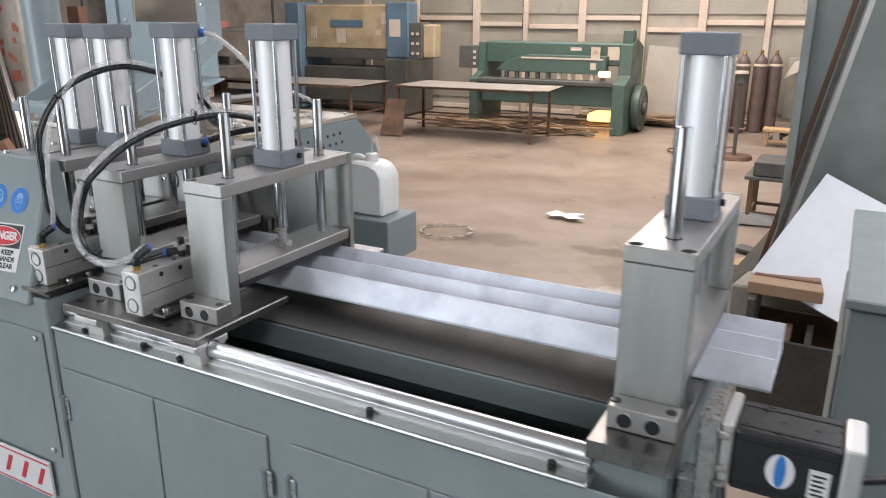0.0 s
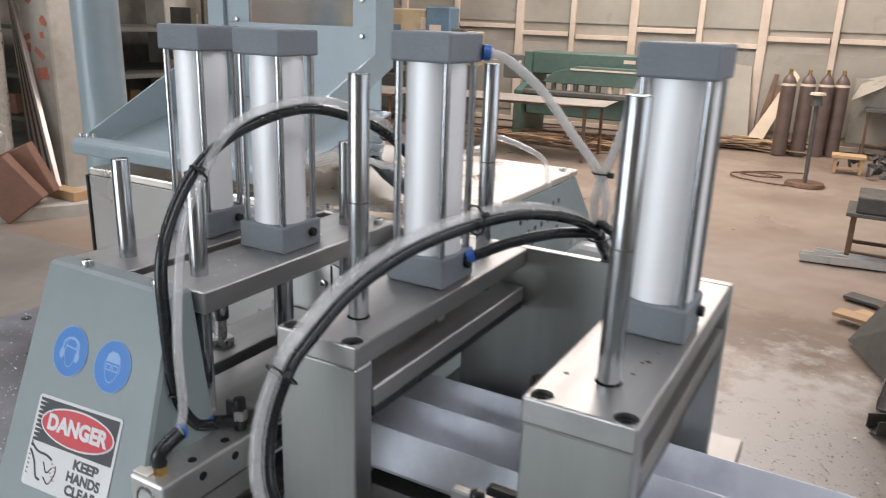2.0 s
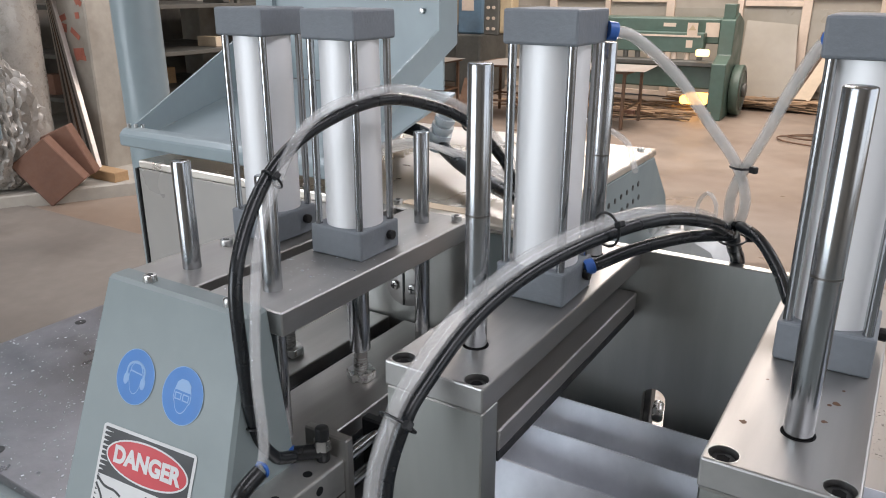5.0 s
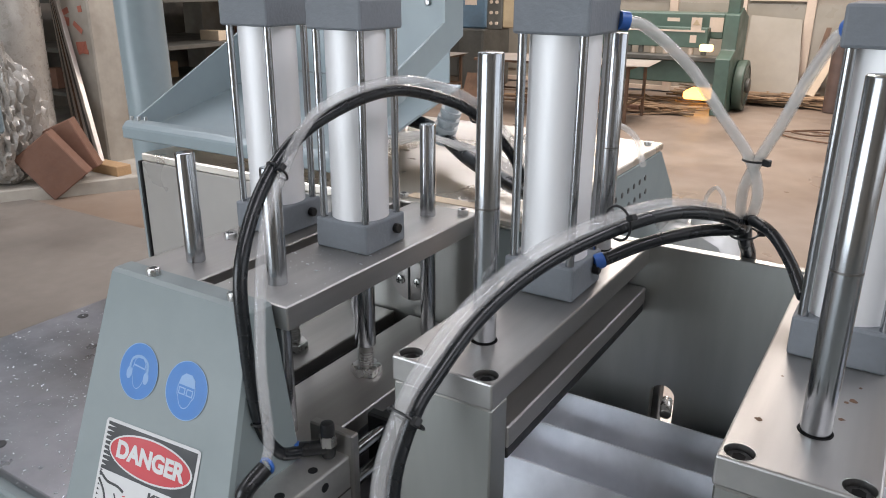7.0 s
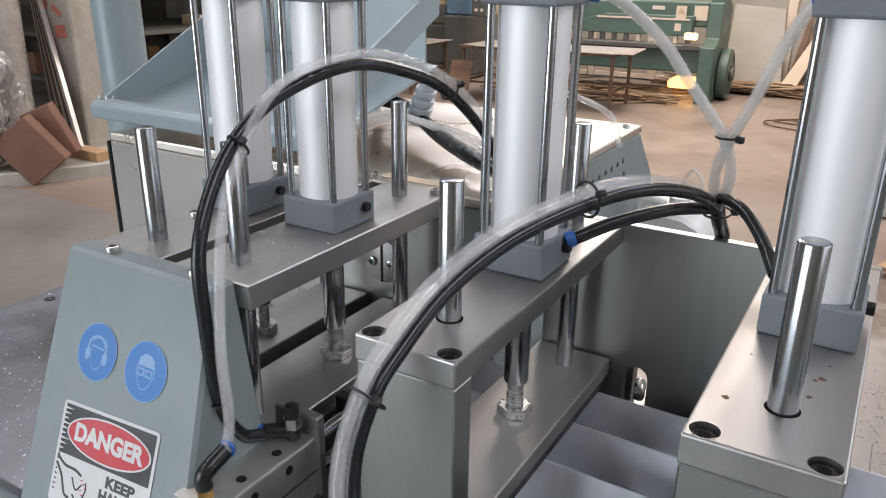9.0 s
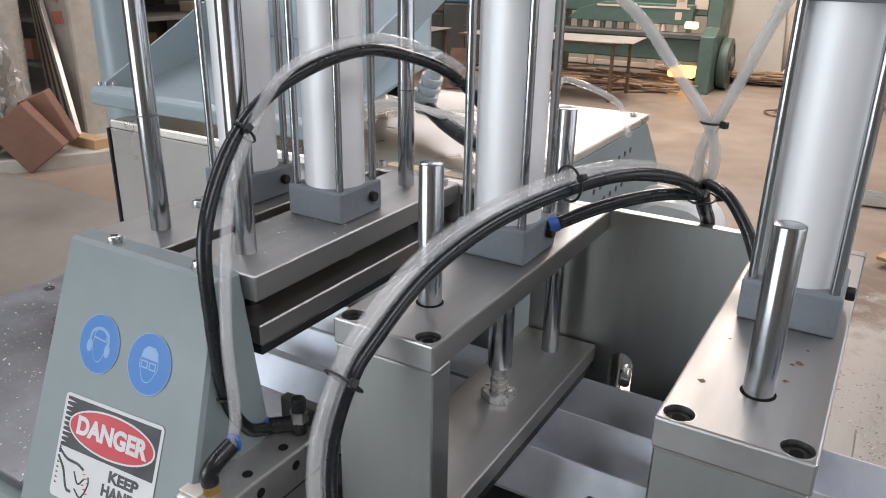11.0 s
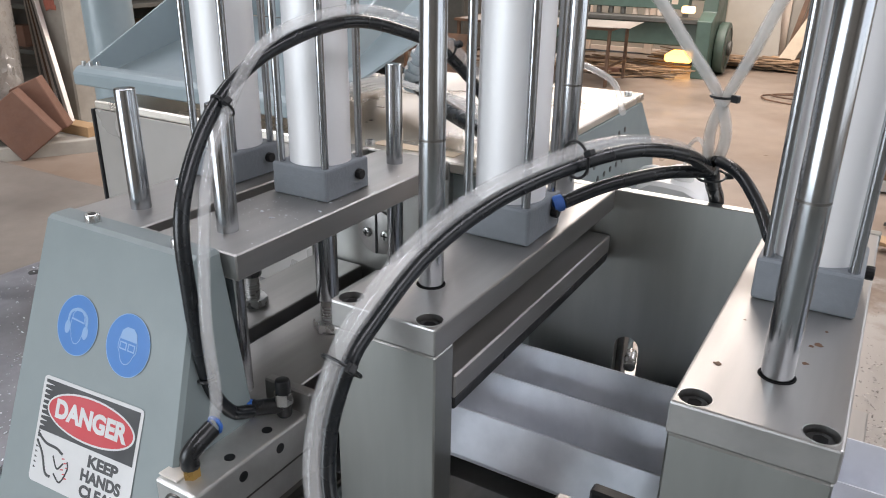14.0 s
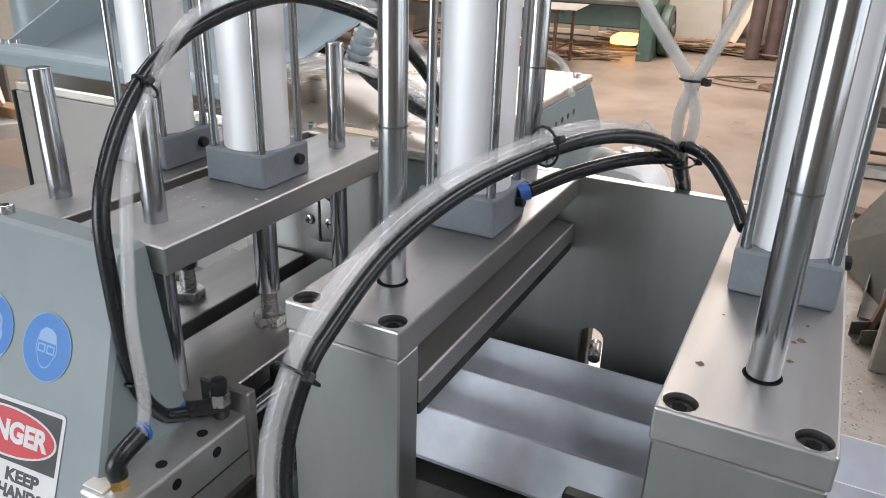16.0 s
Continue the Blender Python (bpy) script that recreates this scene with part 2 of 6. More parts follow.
def joined(bm, b):
    if bm is None:
        return b
    me = bpy.data.meshes.new("x")
    b.to_mesh(me)
    b.free()
    bm.from_mesh(me)
    bpy.data.meshes.remove(me)
    return bm


def rod(p0, p1, r, seg=20, r2=None, bm=None, bevel=0.0):
    b = bmesh.new()
    p0, p1 = Vector(p0), Vector(p1)
    d = p1 - p0
    bmesh.ops.create_cone(b, cap_ends=True, segments=seg, radius1=r, radius2=r if r2 is None else r2, depth=d.length,
                          matrix=Matrix.Translation((p0 + p1) / 2) @ d.to_track_quat("Z", "Y").to_matrix().to_4x4())
    if bevel:
        ends = [e for e in b.edges if sum(len(f.verts) > 4 for f in e.link_faces) == 1]
        bmesh.ops.bevel(b, geom=ends, offset=bevel, segments=2, affect="EDGES", profile=0.5)
    return joined(bm, b)


def hull(points, bm=None, bevel=0.0):
    b = bmesh.new()
    for p in points:
        b.verts.new(p)
    bmesh.ops.convex_hull(b, input=b.verts[:])
    bmesh.ops.dissolve_limit(b, angle_limit=radians(1), verts=b.verts[:], edges=b.edges[:])
    if bevel:
        bmesh.ops.bevel(b, geom=b.edges[:], offset=bevel, segments=1, affect="EDGES", profile=0.5)
    return joined(bm, b)


def slab(outline, axis, lo, hi, bevel=0.0, bm=None):
    """An outline of (u, v) points in the plane across the axis, drawn out from lo to hi."""
    b = bmesh.new()
    put = {"x": lambda u, v, w: (w, u, v), "y": lambda u, v, w: (u, w, v), "z": lambda u, v, w: (u, v, w)}[axis]
    a = [b.verts.new(put(u, v, lo)) for u, v in outline]
    c = [b.verts.new(put(u, v, hi)) for u, v in outline]
    k = len(a)
    b.faces.new(a)
    b.faces.new(c[::-1])
    for i in range(k):
        b.faces.new((a[i], c[i], c[(i + 1) % k], a[(i + 1) % k]))
    bmesh.ops.recalc_face_normals(b, faces=b.faces[:])
    if bevel:
        bmesh.ops.bevel(b, geom=b.edges[:], offset=bevel, segments=1, affect="EDGES", profile=0.5)
    return joined(bm, b)


def spline(points, steps=10):
    p = [Vector(q) for q in points]
    p = [2 * p[0] - p[1]] + p + [2 * p[-1] - p[-2]]
    out = []
    for i in range(1, len(p) - 2):
        a, b, c, d = p[i - 1 : i + 3]
        for s in range(steps):
            t = s / steps
            out.append(0.5 * (2 * b + (c - a) * t + (2 * a - 5 * b + 4 * c - d) * t * t + (3 * b - a - 3 * c + d) * t**3))
    return out + [p[-2]]


def tube(points, r, seg=12, bm=None, steps=10, bore=0.0):
    """A hose along a smooth line through the points; bore: the inner radius of an open hose."""
    line = spline(points, steps)
    b = bmesh.new()
    up = Vector((0.13, 0.21, 1)).normalized()
    rings = []
    for i, q in enumerate(line):
        d = (line[min(i + 1, len(line) - 1)] - line[max(i - 1, 0)]).normalized()
        side = d.cross(up).normalized()
        up = side.cross(d)
        rings.append([[b.verts.new(q + rr * (math.cos(k * math.tau / seg) * side + math.sin(k * math.tau / seg) * up)) for k in range(seg)]
                      for rr in ((r, bore) if bore else (r,))])
    for A, B in zip(rings, rings[1:]):
        for w, (u, v) in enumerate(zip(A, B)):
            for k in range(seg):
                f = (u[k], u[(k + 1) % seg], v[(k + 1) % seg], v[k])
                b.faces.new(f if w == 0 else f[::-1])
    for ring in (rings[0], rings[-1]):
        if bore:
            for k in range(seg):
                b.faces.new((ring[0][k], ring[1][k], ring[1][(k + 1) % seg], ring[0][(k + 1) % seg]))
        else:
            b.faces.new(ring[0])
    bmesh.ops.recalc_face_normals(b, faces=b.faces[:])
    return joined(bm, b)


def lettering(name, text, size, m, mat, parent, width=None):
    """Flat text as a mesh of its own, centred on the pose m (x along the line, y up)."""
    cu = bpy.data.curves.new(name, "FONT")
    cu.body, cu.size, cu.align_x, cu.align_y, cu.extrude = text, size, "CENTER", "CENTER", 0.0002
    cu.offset = size * 0.048
    ob = bpy.data.objects.new(name, cu)
    me = bpy.data.meshes.new_from_object(ob)
    bpy.data.objects.remove(ob)
    xs = [v.co.x for v in me.vertices]
    k = width / (max(xs) - min(xs)) if width else 1.0
    me.transform(m @ Matrix.Diagonal((k, 1, 1, 1)))
    me.materials.append(mat)
    out = new(name, me)
    out.parent = parent
    return out


def disc(m, rx, ry, mat, name, parent, thick=0.0004, seg=40, inner=0.0, label=""):
    """A flat oval, or ring, on the pose m."""
    b = bmesh.new()
    ring = [b.verts.new((rx * math.cos(a * math.tau / seg), ry * math.sin(a * math.tau / seg), thick)) for a in range(seg)]
    if inner:
        low = [b.verts.new((v.co.x * inner, v.co.y * inner, thick)) for v in ring]
        for i in range(seg):
            b.faces.new((ring[i], ring[(i + 1) % seg], low[(i + 1) % seg], low[i]))
    else:
        b.faces.new(ring)
    b.transform(m)
    return part(name, b, mat, parent, label)


def socket_bolt(x, y, z, r, parent, mat=None, name="bolt", down=False):
    """A socket-head screw, axis z; down: sunk in a counterbore."""
    bm = rod((x, y, z - 0.004), (x, y, z + (0.0006 if down else 0.006)), r, 16, bm=None, bevel=0.0008)
    ob = part(name, bm, mat or ZINC, parent, smooth=True)
    part("socket", rod((x, y, z + (0.0002 if down else 0.0052)), (x, y, z + (0.0009 if down else 0.0064)), r * 0.52, 6), DARK_BOLT, ob)
    return ob


def hex_nut(x, y, z, r, h, parent, name="nut"):
    return part(name, rod((x, y, z), (x, y, z + h), r, 6, bevel=0.0012), ZINC, parent)


# ---- the hall ----
XL, XR, YB, YF, ZC = -9.6, 7.0, -7.0, 13.7, 6.0
# the row of old machines along the far wall stands a little askew to the cutting machine
FAR = pose(0.184, 0.653, 0, 0, 0, 2.47) @ Matrix.Diagonal((0.898, 0.898, 0.86, 1))


def along_far_wall(build):
    """Build things in the far wall's own plan and set them down there."""
    before = set(scene.objects)
    build()
    for ob in [o for o in scene.objects if o not in before and o.parent is None]:
        ob.matrix_basis = FAR @ ob.matrix_basis



def hall():
    # ground sheet, a little uneven
    b = bmesh.new()
    bmesh.ops.create_grid(b, x_segments=90, y_segments=100, size=1)
    for v in b.verts:
        v.co = Vector((XL + (v.co.x + 1) / 2 * (XR - XL), YB + (v.co.y + 1) / 2 * (YF - YB), 0))
        v.co.z = 0.012 * noise.noise(v.co * 0.9) + 0.006 * noise.noise(v.co * 3.1) - 0.020
    tagged(part("floor", b, FLOOR, smooth=True), "worn brown concrete workshop floor with oil stains", "floor", kind="structure")
    # far wall: low masonry behind, panels in pale frames before it
    far = tagged(part("wall_north", box((XL - 2, YF, 0), (XR + 3, YF + 0.2, ZC + 1.2)), WALL), "tall workshop wall of grimy pale panels", "wall", kind="structure")
    z_rails = (0.05, 1.88, 3.7, 5.6)
    far.matrix_basis = FAR
    xs = [-9.6, -8.3, -7.04, -5.62, -4.51, -3.32, -2.10] + [-1.02 + 1.147 * k for k in range(8)]
    for i, x in enumerate(xs):
        w = 0.075 if i % 2 else 0.05
        part("mullion", box((x - w, YF - 0.09, 0), (x + w, YF - 0.002, ZC + 1.0), 0.006), FRAME_WHITE, far)
        if i:
            for k, z in enumerate(z_rails):
                zz = z + (0.12 * math.sin(i * 2.4) if k == 1 else 0)
                part("rail", box((xs[i - 1] + 0.077, YF - 0.07, zz - 0.045), (x - 0.077, YF - 0.004, zz + 0.045), 0.004), FRAME_WHITE, far)
            for z0, z1 in zip(z_rails, z_rails[1:]):
                part("pane", box((xs[i - 1] + 0.05, YF - 0.03, z0 + 0.2), (x - 0.05, YF - 0.012, z1 - 0.2)), PANE, far)
    left = tagged(part("wall_west", box((XL - 0.2, YB, 0), (XL, YF, ZC)), CONCRETE_DARK), "dark sooty concrete side wall", "wall", kind="structure")
    # right-hand wall, unseen, with an opening made for the side lamp
    b = box((XR, YB, 0), (XR + 0.2, YF, 1.3))
    box((XR, YB, 3.9), (XR + 0.2, YF, ZC), bm=b)
    box((XR, YB, 1.3), (XR + 0.2, -2.5, 3.9), bm=b)
    box((XR, 6.5, 1.3), (XR + 0.2, YF, 3.9), bm=b)
    tagged(part("wall_east", b, CONCRETE), "unseen plain concrete side wall, opened for an added lamp", "wall", kind="structure")
    # unseen wall behind, with an opening made for the rear lamp
    b = box((XL, YB - 0.2, 0), (-7.1, YB, ZC))
    box((-0.9, YB - 0.2, 0), (XR, YB, ZC), bm=b)
    box((-7.1, YB - 0.2, 4.2), (-0.9, YB, ZC), bm=b)
    tagged(part("wall_south", b, CONCRETE), "unseen plain concrete wall, opened for an added lamp", "wall", kind="structure")
    # unseen roof with openings made for the overhead lamps
    b = bmesh.new()
    cuts_x, cuts_y = [XL, -5.35, -3.85, -3.0, -0.8, 2.2, 4.4, XR], [YB, -5.0, 6.65, 12.0, 12.15, YF]
    holes = ((-5.35, -3.85, -5.0, 12.0), (2.2, 4.4, -5.0, 12.0), (-3.0, -0.8, 6.65, 12.15))
    for x0, x1 in zip(cuts_x, cuts_x[1:]):
        for y0, y1 in zip(cuts_y, cuts_y[1:]):
            xm, ym = (x0 + x1) / 2, (y0 + y1) / 2
            if not any(h[0] < xm < h[1] and h[2] < ym < h[3] for h in holes):
                box((x0, y0, ZC), (x1, y1, ZC + 0.15), bm=b)
    tagged(part("ceiling", b, CONCRETE), "unseen grey roof, opened for added lamps", "ceiling", kind="structure")


hall()

# ---- the machine ----
ZT = 1.522      # top of the clamp gantries
ZB = 1.300      # top of the carriage's base plate
LIFT = 0.104    # stroke of the clamps
Y0, Y1 = -0.001, 0.335
YC, RY0, RY1 = 0.183, 0.0545, 0.296


def air_cylinder(parent, x, y, rise=0.0):
    """A square-capped tie-rod cylinder, upright on the top plate."""
    h, zt = 0.0318, ZT + rise
    body = part("cylinder_tube", rod((x, y, ZT + 0.029), (x, y, zt + 0.213), 0.0285, 40), TUBE, parent, "satin silver cylinder tube", smooth=True)
    part("bottom_cap", box((x - h, y - h, ZT), (x + h, y + h, ZT + 0.030), 0.0022, seg=2), CAP, body, "matt grey square end cap")
    part("top_cap", box((x - h, y - h, zt + 0.209), (x + h, y + h, zt + 0.236), 0.0022, seg=2), CAP, body, "matt grey square end cap")
    for dx in (-1, 1):
        for dy in (-1, 1):
            part("tie_rod", rod((x + dx * 0.0255, y + dy * 0.0255, ZT + 0.028), (x + dx * 0.0255, y + dy * 0.0255, zt + 0.213), 0.0036, 12), CHROME, body, smooth=True)
    part("port_screw", rod((x + h, y + 0.014, ZT + 0.017), (x + h + 0.006, y + 0.014, ZT + 0.017), 0.005, 12, bevel=0.001), DARK_BOLT, body)
    return body


def clamp_jaw(parent, x, half=0.0410, rods=(RY0, RY1), rod_x=0.003, top=1.626):
    """The pressing bar with its rubber pad, guide rods and piston rod, in its lowered place."""
    jaw = part("clamp_jaw", box((x - half, 0.024, 1.354), (x + half, Y1 - 0.003, 1.372), 0.0012), STEEL, parent, "ground steel pressing bar")
    part("rubber_pad", box((x - half + 0.0008, 0.025, 1.3445), (x + half - 0.0008, Y1 - 0.004, 1.3542), 0.001), BLACK, jaw, "black pad under the bar")
    for y in rods:
        g = part("guide_rod", rod((x + rod_x, y, 1.366), (x + rod_x, y, top), 0.0088, 28, bevel=0.0012), CHROME, jaw, "polished steel guide rod", smooth=True)
        part("weld_mark", rod((x + rod_x, y, 1.520), (x + rod_x, y, 1.5215), 0.00892, 28), STEEL_DARK, g, smooth=True)
    part("piston_rod", rod((x, YC, 1.406), (x, YC, 1.530), 0.0112, 24, bevel=0.0015), CHROME, jaw, smooth=True)
    part("thread", rod((x, YC, 1.372), (x, YC, 1.408), 0.0075, 16), STEEL, jaw, smooth=True)
    for k in range(5):
        part("collar", rod((x, YC, 1.3845 + k * 0.003), (x, YC, 1.386 + k * 0.003), 0.0084, 16), ZINC, jaw)
    hex_nut(x, YC, 1.372, 0.0165, 0.010, jaw)
    return jaw


def bored(ob, cutters):
    """Cut the shapes in the bmesh out of the part's mesh."""
    me = bpy.data.meshes.new("cut")
    cutters.to_mesh(me)
    cutters.free()
    tool = new("cut", me)
    mod = ob.modifiers.new("cut", "BOOLEAN")
    mod.operation, mod.object, mod.solver = "DIFFERENCE", tool, "EXACT"
    parent, ob.parent = ob.parent, None
    done = bpy.data.meshes.new_from_object(ob.evaluated_get(bpy.context.evaluated_depsgraph_get()))
    ob.modifiers.clear()
    ob.data = done
    ob.parent = parent
    bpy.data.objects.remove(tool)
    bpy.data.meshes.remove(me)
    return ob


def counterbored_screws(parent, spots):
    """Screws sunk in counterbores that go into the top plate."""
    cut = bmesh.new()
    for x, y in spots:
        rod((x, y, ZT - 0.0095), (x, y, ZT + 0.004), 0.0088, 32, bm=cut)
    bored(parent, cut)
    for x, y in spots:
        s = part("screw", rod((x, y, ZT - 0.0096), (x, y, ZT - 0.0035), 0.0074, 24, bevel=0.0008), DARK_BOLT, parent, "black screw sunk in the plate", smooth=True)
        part("rim", tube_ring(x, y, ZT - 0.0001, 0.0089, 0.0004), STEEL_LEG, s, smooth=True)
        part("hex", rod((x, y, ZT - 0.0036), (x, y, ZT - 0.0030), 0.0040, 6), HOLE, s)


def tube_ring(x, y, z, r, w, seg=24, axis="z"):
    b = bmesh.new()
    rings = []
    for k in range(seg):
        a = k * math.tau / seg
        ring = []
        for j in range(6):
            c = j * math.tau / 6
            u, v, q = (r + w * math.cos(c)) * math.cos(a), (r + w * math.cos(c)) * math.sin(a), w * math.sin(c)
            ring.append(b.verts.new((x + u, y + v, z + q) if axis == "z" else (x + u, y + q, z + v) if axis == "y" else (x + q, y + u, z + v)))
        rings.append(ring)
    for k in range(seg):
        for j in range(6):
            b.faces.new((rings[k][j], rings[(k + 1) % seg][j], rings[(k + 1) % seg][(j + 1) % 6], rings[k][(j + 1) % 6]))
    bmesh.ops.recalc_face_normals(b, faces=b.faces[:])
    return b


def foot_block(parent, x0, x1, z0):
    """The clamping foot before an upright, with two bored holes and two screws."""
    f = part("foot_block", box((x0 + 0.002, -0.036, z0), (x1 + 0.004, Y0 - 0.0005, z0 + 0.030), 0.0015), STEEL, parent, "steel foot with two bored holes")
    xm = (x0 + x1) / 2
    for dx in (-0.017, 0.017):
        part("bore", rod((xm + dx, -0.0366, z0 + 0.014), (xm + dx, -0.030, z0 + 0.014), 0.0095, 20), BLACK, f, "dark bore", smooth=True)
        part("bore_rim", tube_ring(xm + dx, -0.0362, z0 + 0.014, 0.0098, 0.0007, axis="y"), STEEL, f, smooth=True)
    for dx in (-0.032, 0.034):
        part("screw", rod((xm + dx, -0.019, z0 + 0.0295), (xm + dx, -0.019, z0 + 0.0312), 0.0062, 16), DARK_BOLT, f)


def gantry(parent, x0, x1, wall=True):
    """Upright, top plate and screws of one clamp gantry; returns its middle."""
    part("upright", box((x0, Y0, ZB), (x1, Y0 + 0.024, ZT - 0.0206), 0.0012), STEEL_LEG, parent, "brushed steel upright plate")
    top = part("top_plate", box((x0 - 0.001, Y0 - 0.001, ZT - 0.020), (x1 + 0.001, Y1 - 0.0005, ZT), 0.0016, seg=2), STEEL, parent, "brushed steel top plate")
    xm = (x0 + x1) / 2
    counterbored_screws(top, [(xm - 0.0305, 0.008), (xm + 0.0305, 0.008)])
    # black ring painted for the shaded gap round each guide rod
    for y in (RY0, RY1):
        part("bush", tube_ring(xm + 0.003, y, ZT, 0.0095, 0.0007), HOLE, top, smooth=True)
    foot_block(parent, x0, x1, ZB)
    return xm


def push_cylinder(parent, x0, x1, y0, y1, z0, z1, reach):
    """A flat twin-rod cylinder lying across, with its pusher, slotted side plates and fittings."""
    body = part("push_cylinder", box((x0, y0, z0), (x1, y1, z1), 0.002, seg=2), ALU_CAST, parent, "pale aluminium twin-rod air cylinder")
    xm = (x0 + x1) / 2
    part("seam", box((x0 - 0.0004, y0 + 0.002, (z0 + z1) / 2 - 0.0012), (x1 + 0.0004, y1 - 0.002, (z0 + z1) / 2 + 0.0004)), STEEL_DARK, body)
    for z in (z0 + 0.016, z1 - 0.018):
        part("end_ring", tube_ring(xm, y0 - 0.0002, z, 0.0115, 0.0012, axis="y"), STEEL_DARK, body, smooth=True)
        part("end_plug", rod((xm, y0 - 0.0012, z), (xm, y0 + 0.004, z), 0.0095, 20), ALU_CAST, body, smooth=True)
        part("piston_rod", rod((xm + 0.004, y1 - 0.004, z), (xm + 0.004, y1 + reach, z), 0.0062, 18), CHROME, body, smooth=True)
    for y in (y0 + 0.045, y0 + 0.085):
        if y < y1 - 0.01:
            part("mount_hole", rod((x1 - 0.001, y, z1 - 0.012), (x1 + 0.0006, y, z1 - 0.012), 0.0042, 14), BLACK, body)
            part("mount_notch", rod((xm + 0.008, y, z1 - 0.001), (xm + 0.008, y, z1 + 0.0005), 0.0042, 14), BLACK, body)
    part("pusher", box((x0 + 0.004, y1 + reach, z0 + 0.004), (x1 + 0.010, y1 + reach + 0.012, z1 - 0.006), 0.002), BLACK, body, "black pusher plate")
    # brass elbow before, black tee behind
    e = part("elbow_fitting", rod((xm, y0 + 0.016, z1), (xm, y0 + 0.016, z1 + 0.009), 0.0065, 6), BRASS, body, "brass and black elbow fitting")
    part("elbow", tube([(xm, y0 + 0.016, z1 + 0.008), (xm, y0 + 0.016, z1 + 0.017), (xm + 0.002, y0 + 0.022, z1 + 0.024), (xm + 0.004, y0 + 0.036, z1 + 0.031)], 0.0068, 12), BLACK, e, smooth=True)
    part("collar_ring", tube_ring(xm + 0.0045, y0 + 0.038, z1 + 0.032, 0.0058, 0.0016, axis="y"), BLUE_RING, e, smooth=True)
    part("tape", box((x0 - 0.001, y0 + 0.004, z1 + 0.0002), (x0 + 0.018, y0 + 0.022, z1 + 0.0016), 0.0006), PAPER, e, "torn white sealing tape")
    t = part("tee_fitting", rod((xm + 0.006, y1 - 0.012, z1), (xm + 0.006, y1 - 0.012, z1 + 0.034), 0.0062, 14, bevel=0.002), BLACK, body, "black push-in fitting", smooth=True)
    part("tee_nut", rod((xm + 0.006, y1 - 0.012, z1 + 0.012), (xm + 0.006, y1 - 0.012, z1 + 0.022), 0.0078, 6), ZINC, t)
    part("tee_arm", rod((xm + 0.006, y1 - 0.012, z1 + 0.010), (xm - 0.014, y1 - 0.026, z1 + 0.008), 0.0066, 14), BLACK, t, smooth=True)
    part("collar_ring", rod((xm - 0.014, y1 - 0.026, z1 + 0.008), (xm - 0.0175, y1 - 0.0285, z1 + 0.0076), 0.0072, 16), BLUE_RING, t, smooth=True)
    part("bracket", box((x0 - 0.004, y1 - 0.002, z0), (x1 + 0.004, y1 + 0.008, z1 + 0.020), 0.0015), STEEL, body, "plain steel bracket")
    s = part("slotted_foot", slab([(x1, z0 + 0.008), (x1 + 0.005, z0 + 0.008), (x1 + 0.005, z0), (x1 + 0.026, z0), (x1 + 0.026, z0 - 0.004), (x1, z0 - 0.004)], "y", y0 + 0.02, y1, bm=None), STEEL_DARK, body)
    for y in (y0 + 0.035, y0 + 0.075):
        if y < y1 - 0.004:
            part("slot", box((x1 + 0.009, y - 0.012, z0 - 0.001), (x1 + 0.018, y + 0.012, z0 + 0.0006)), BLACK, s)
            socket_bolt(x1 + 0.0135, y, z0 + 0.0004, 0.0065, s)
    return body


def cable_tie(parent, p, d, r, mat=None):
    """A black tie round a hose at p, along d, with its little head."""
    b = bmesh.new()
    q = Vector(d).to_track_quat("Z", "Y").to_matrix().to_4x4()
    ring = tube_ring(0, 0, 0, r, 0.0011, 18)
    ring.transform(Matrix.Translation(p) @ q)
    joined(b, ring)
    box_bm = box((r - 0.001, -0.0025, -0.003), (r + 0.006, 0.0025, 0.003), 0.0008)
    box_bm.transform(Matrix.Translation(p) @ q @ pose(0, 0, 0, 0, 0, 150))
    joined(b, box_bm)
    return part("cable_tie", b, BLACK, parent)


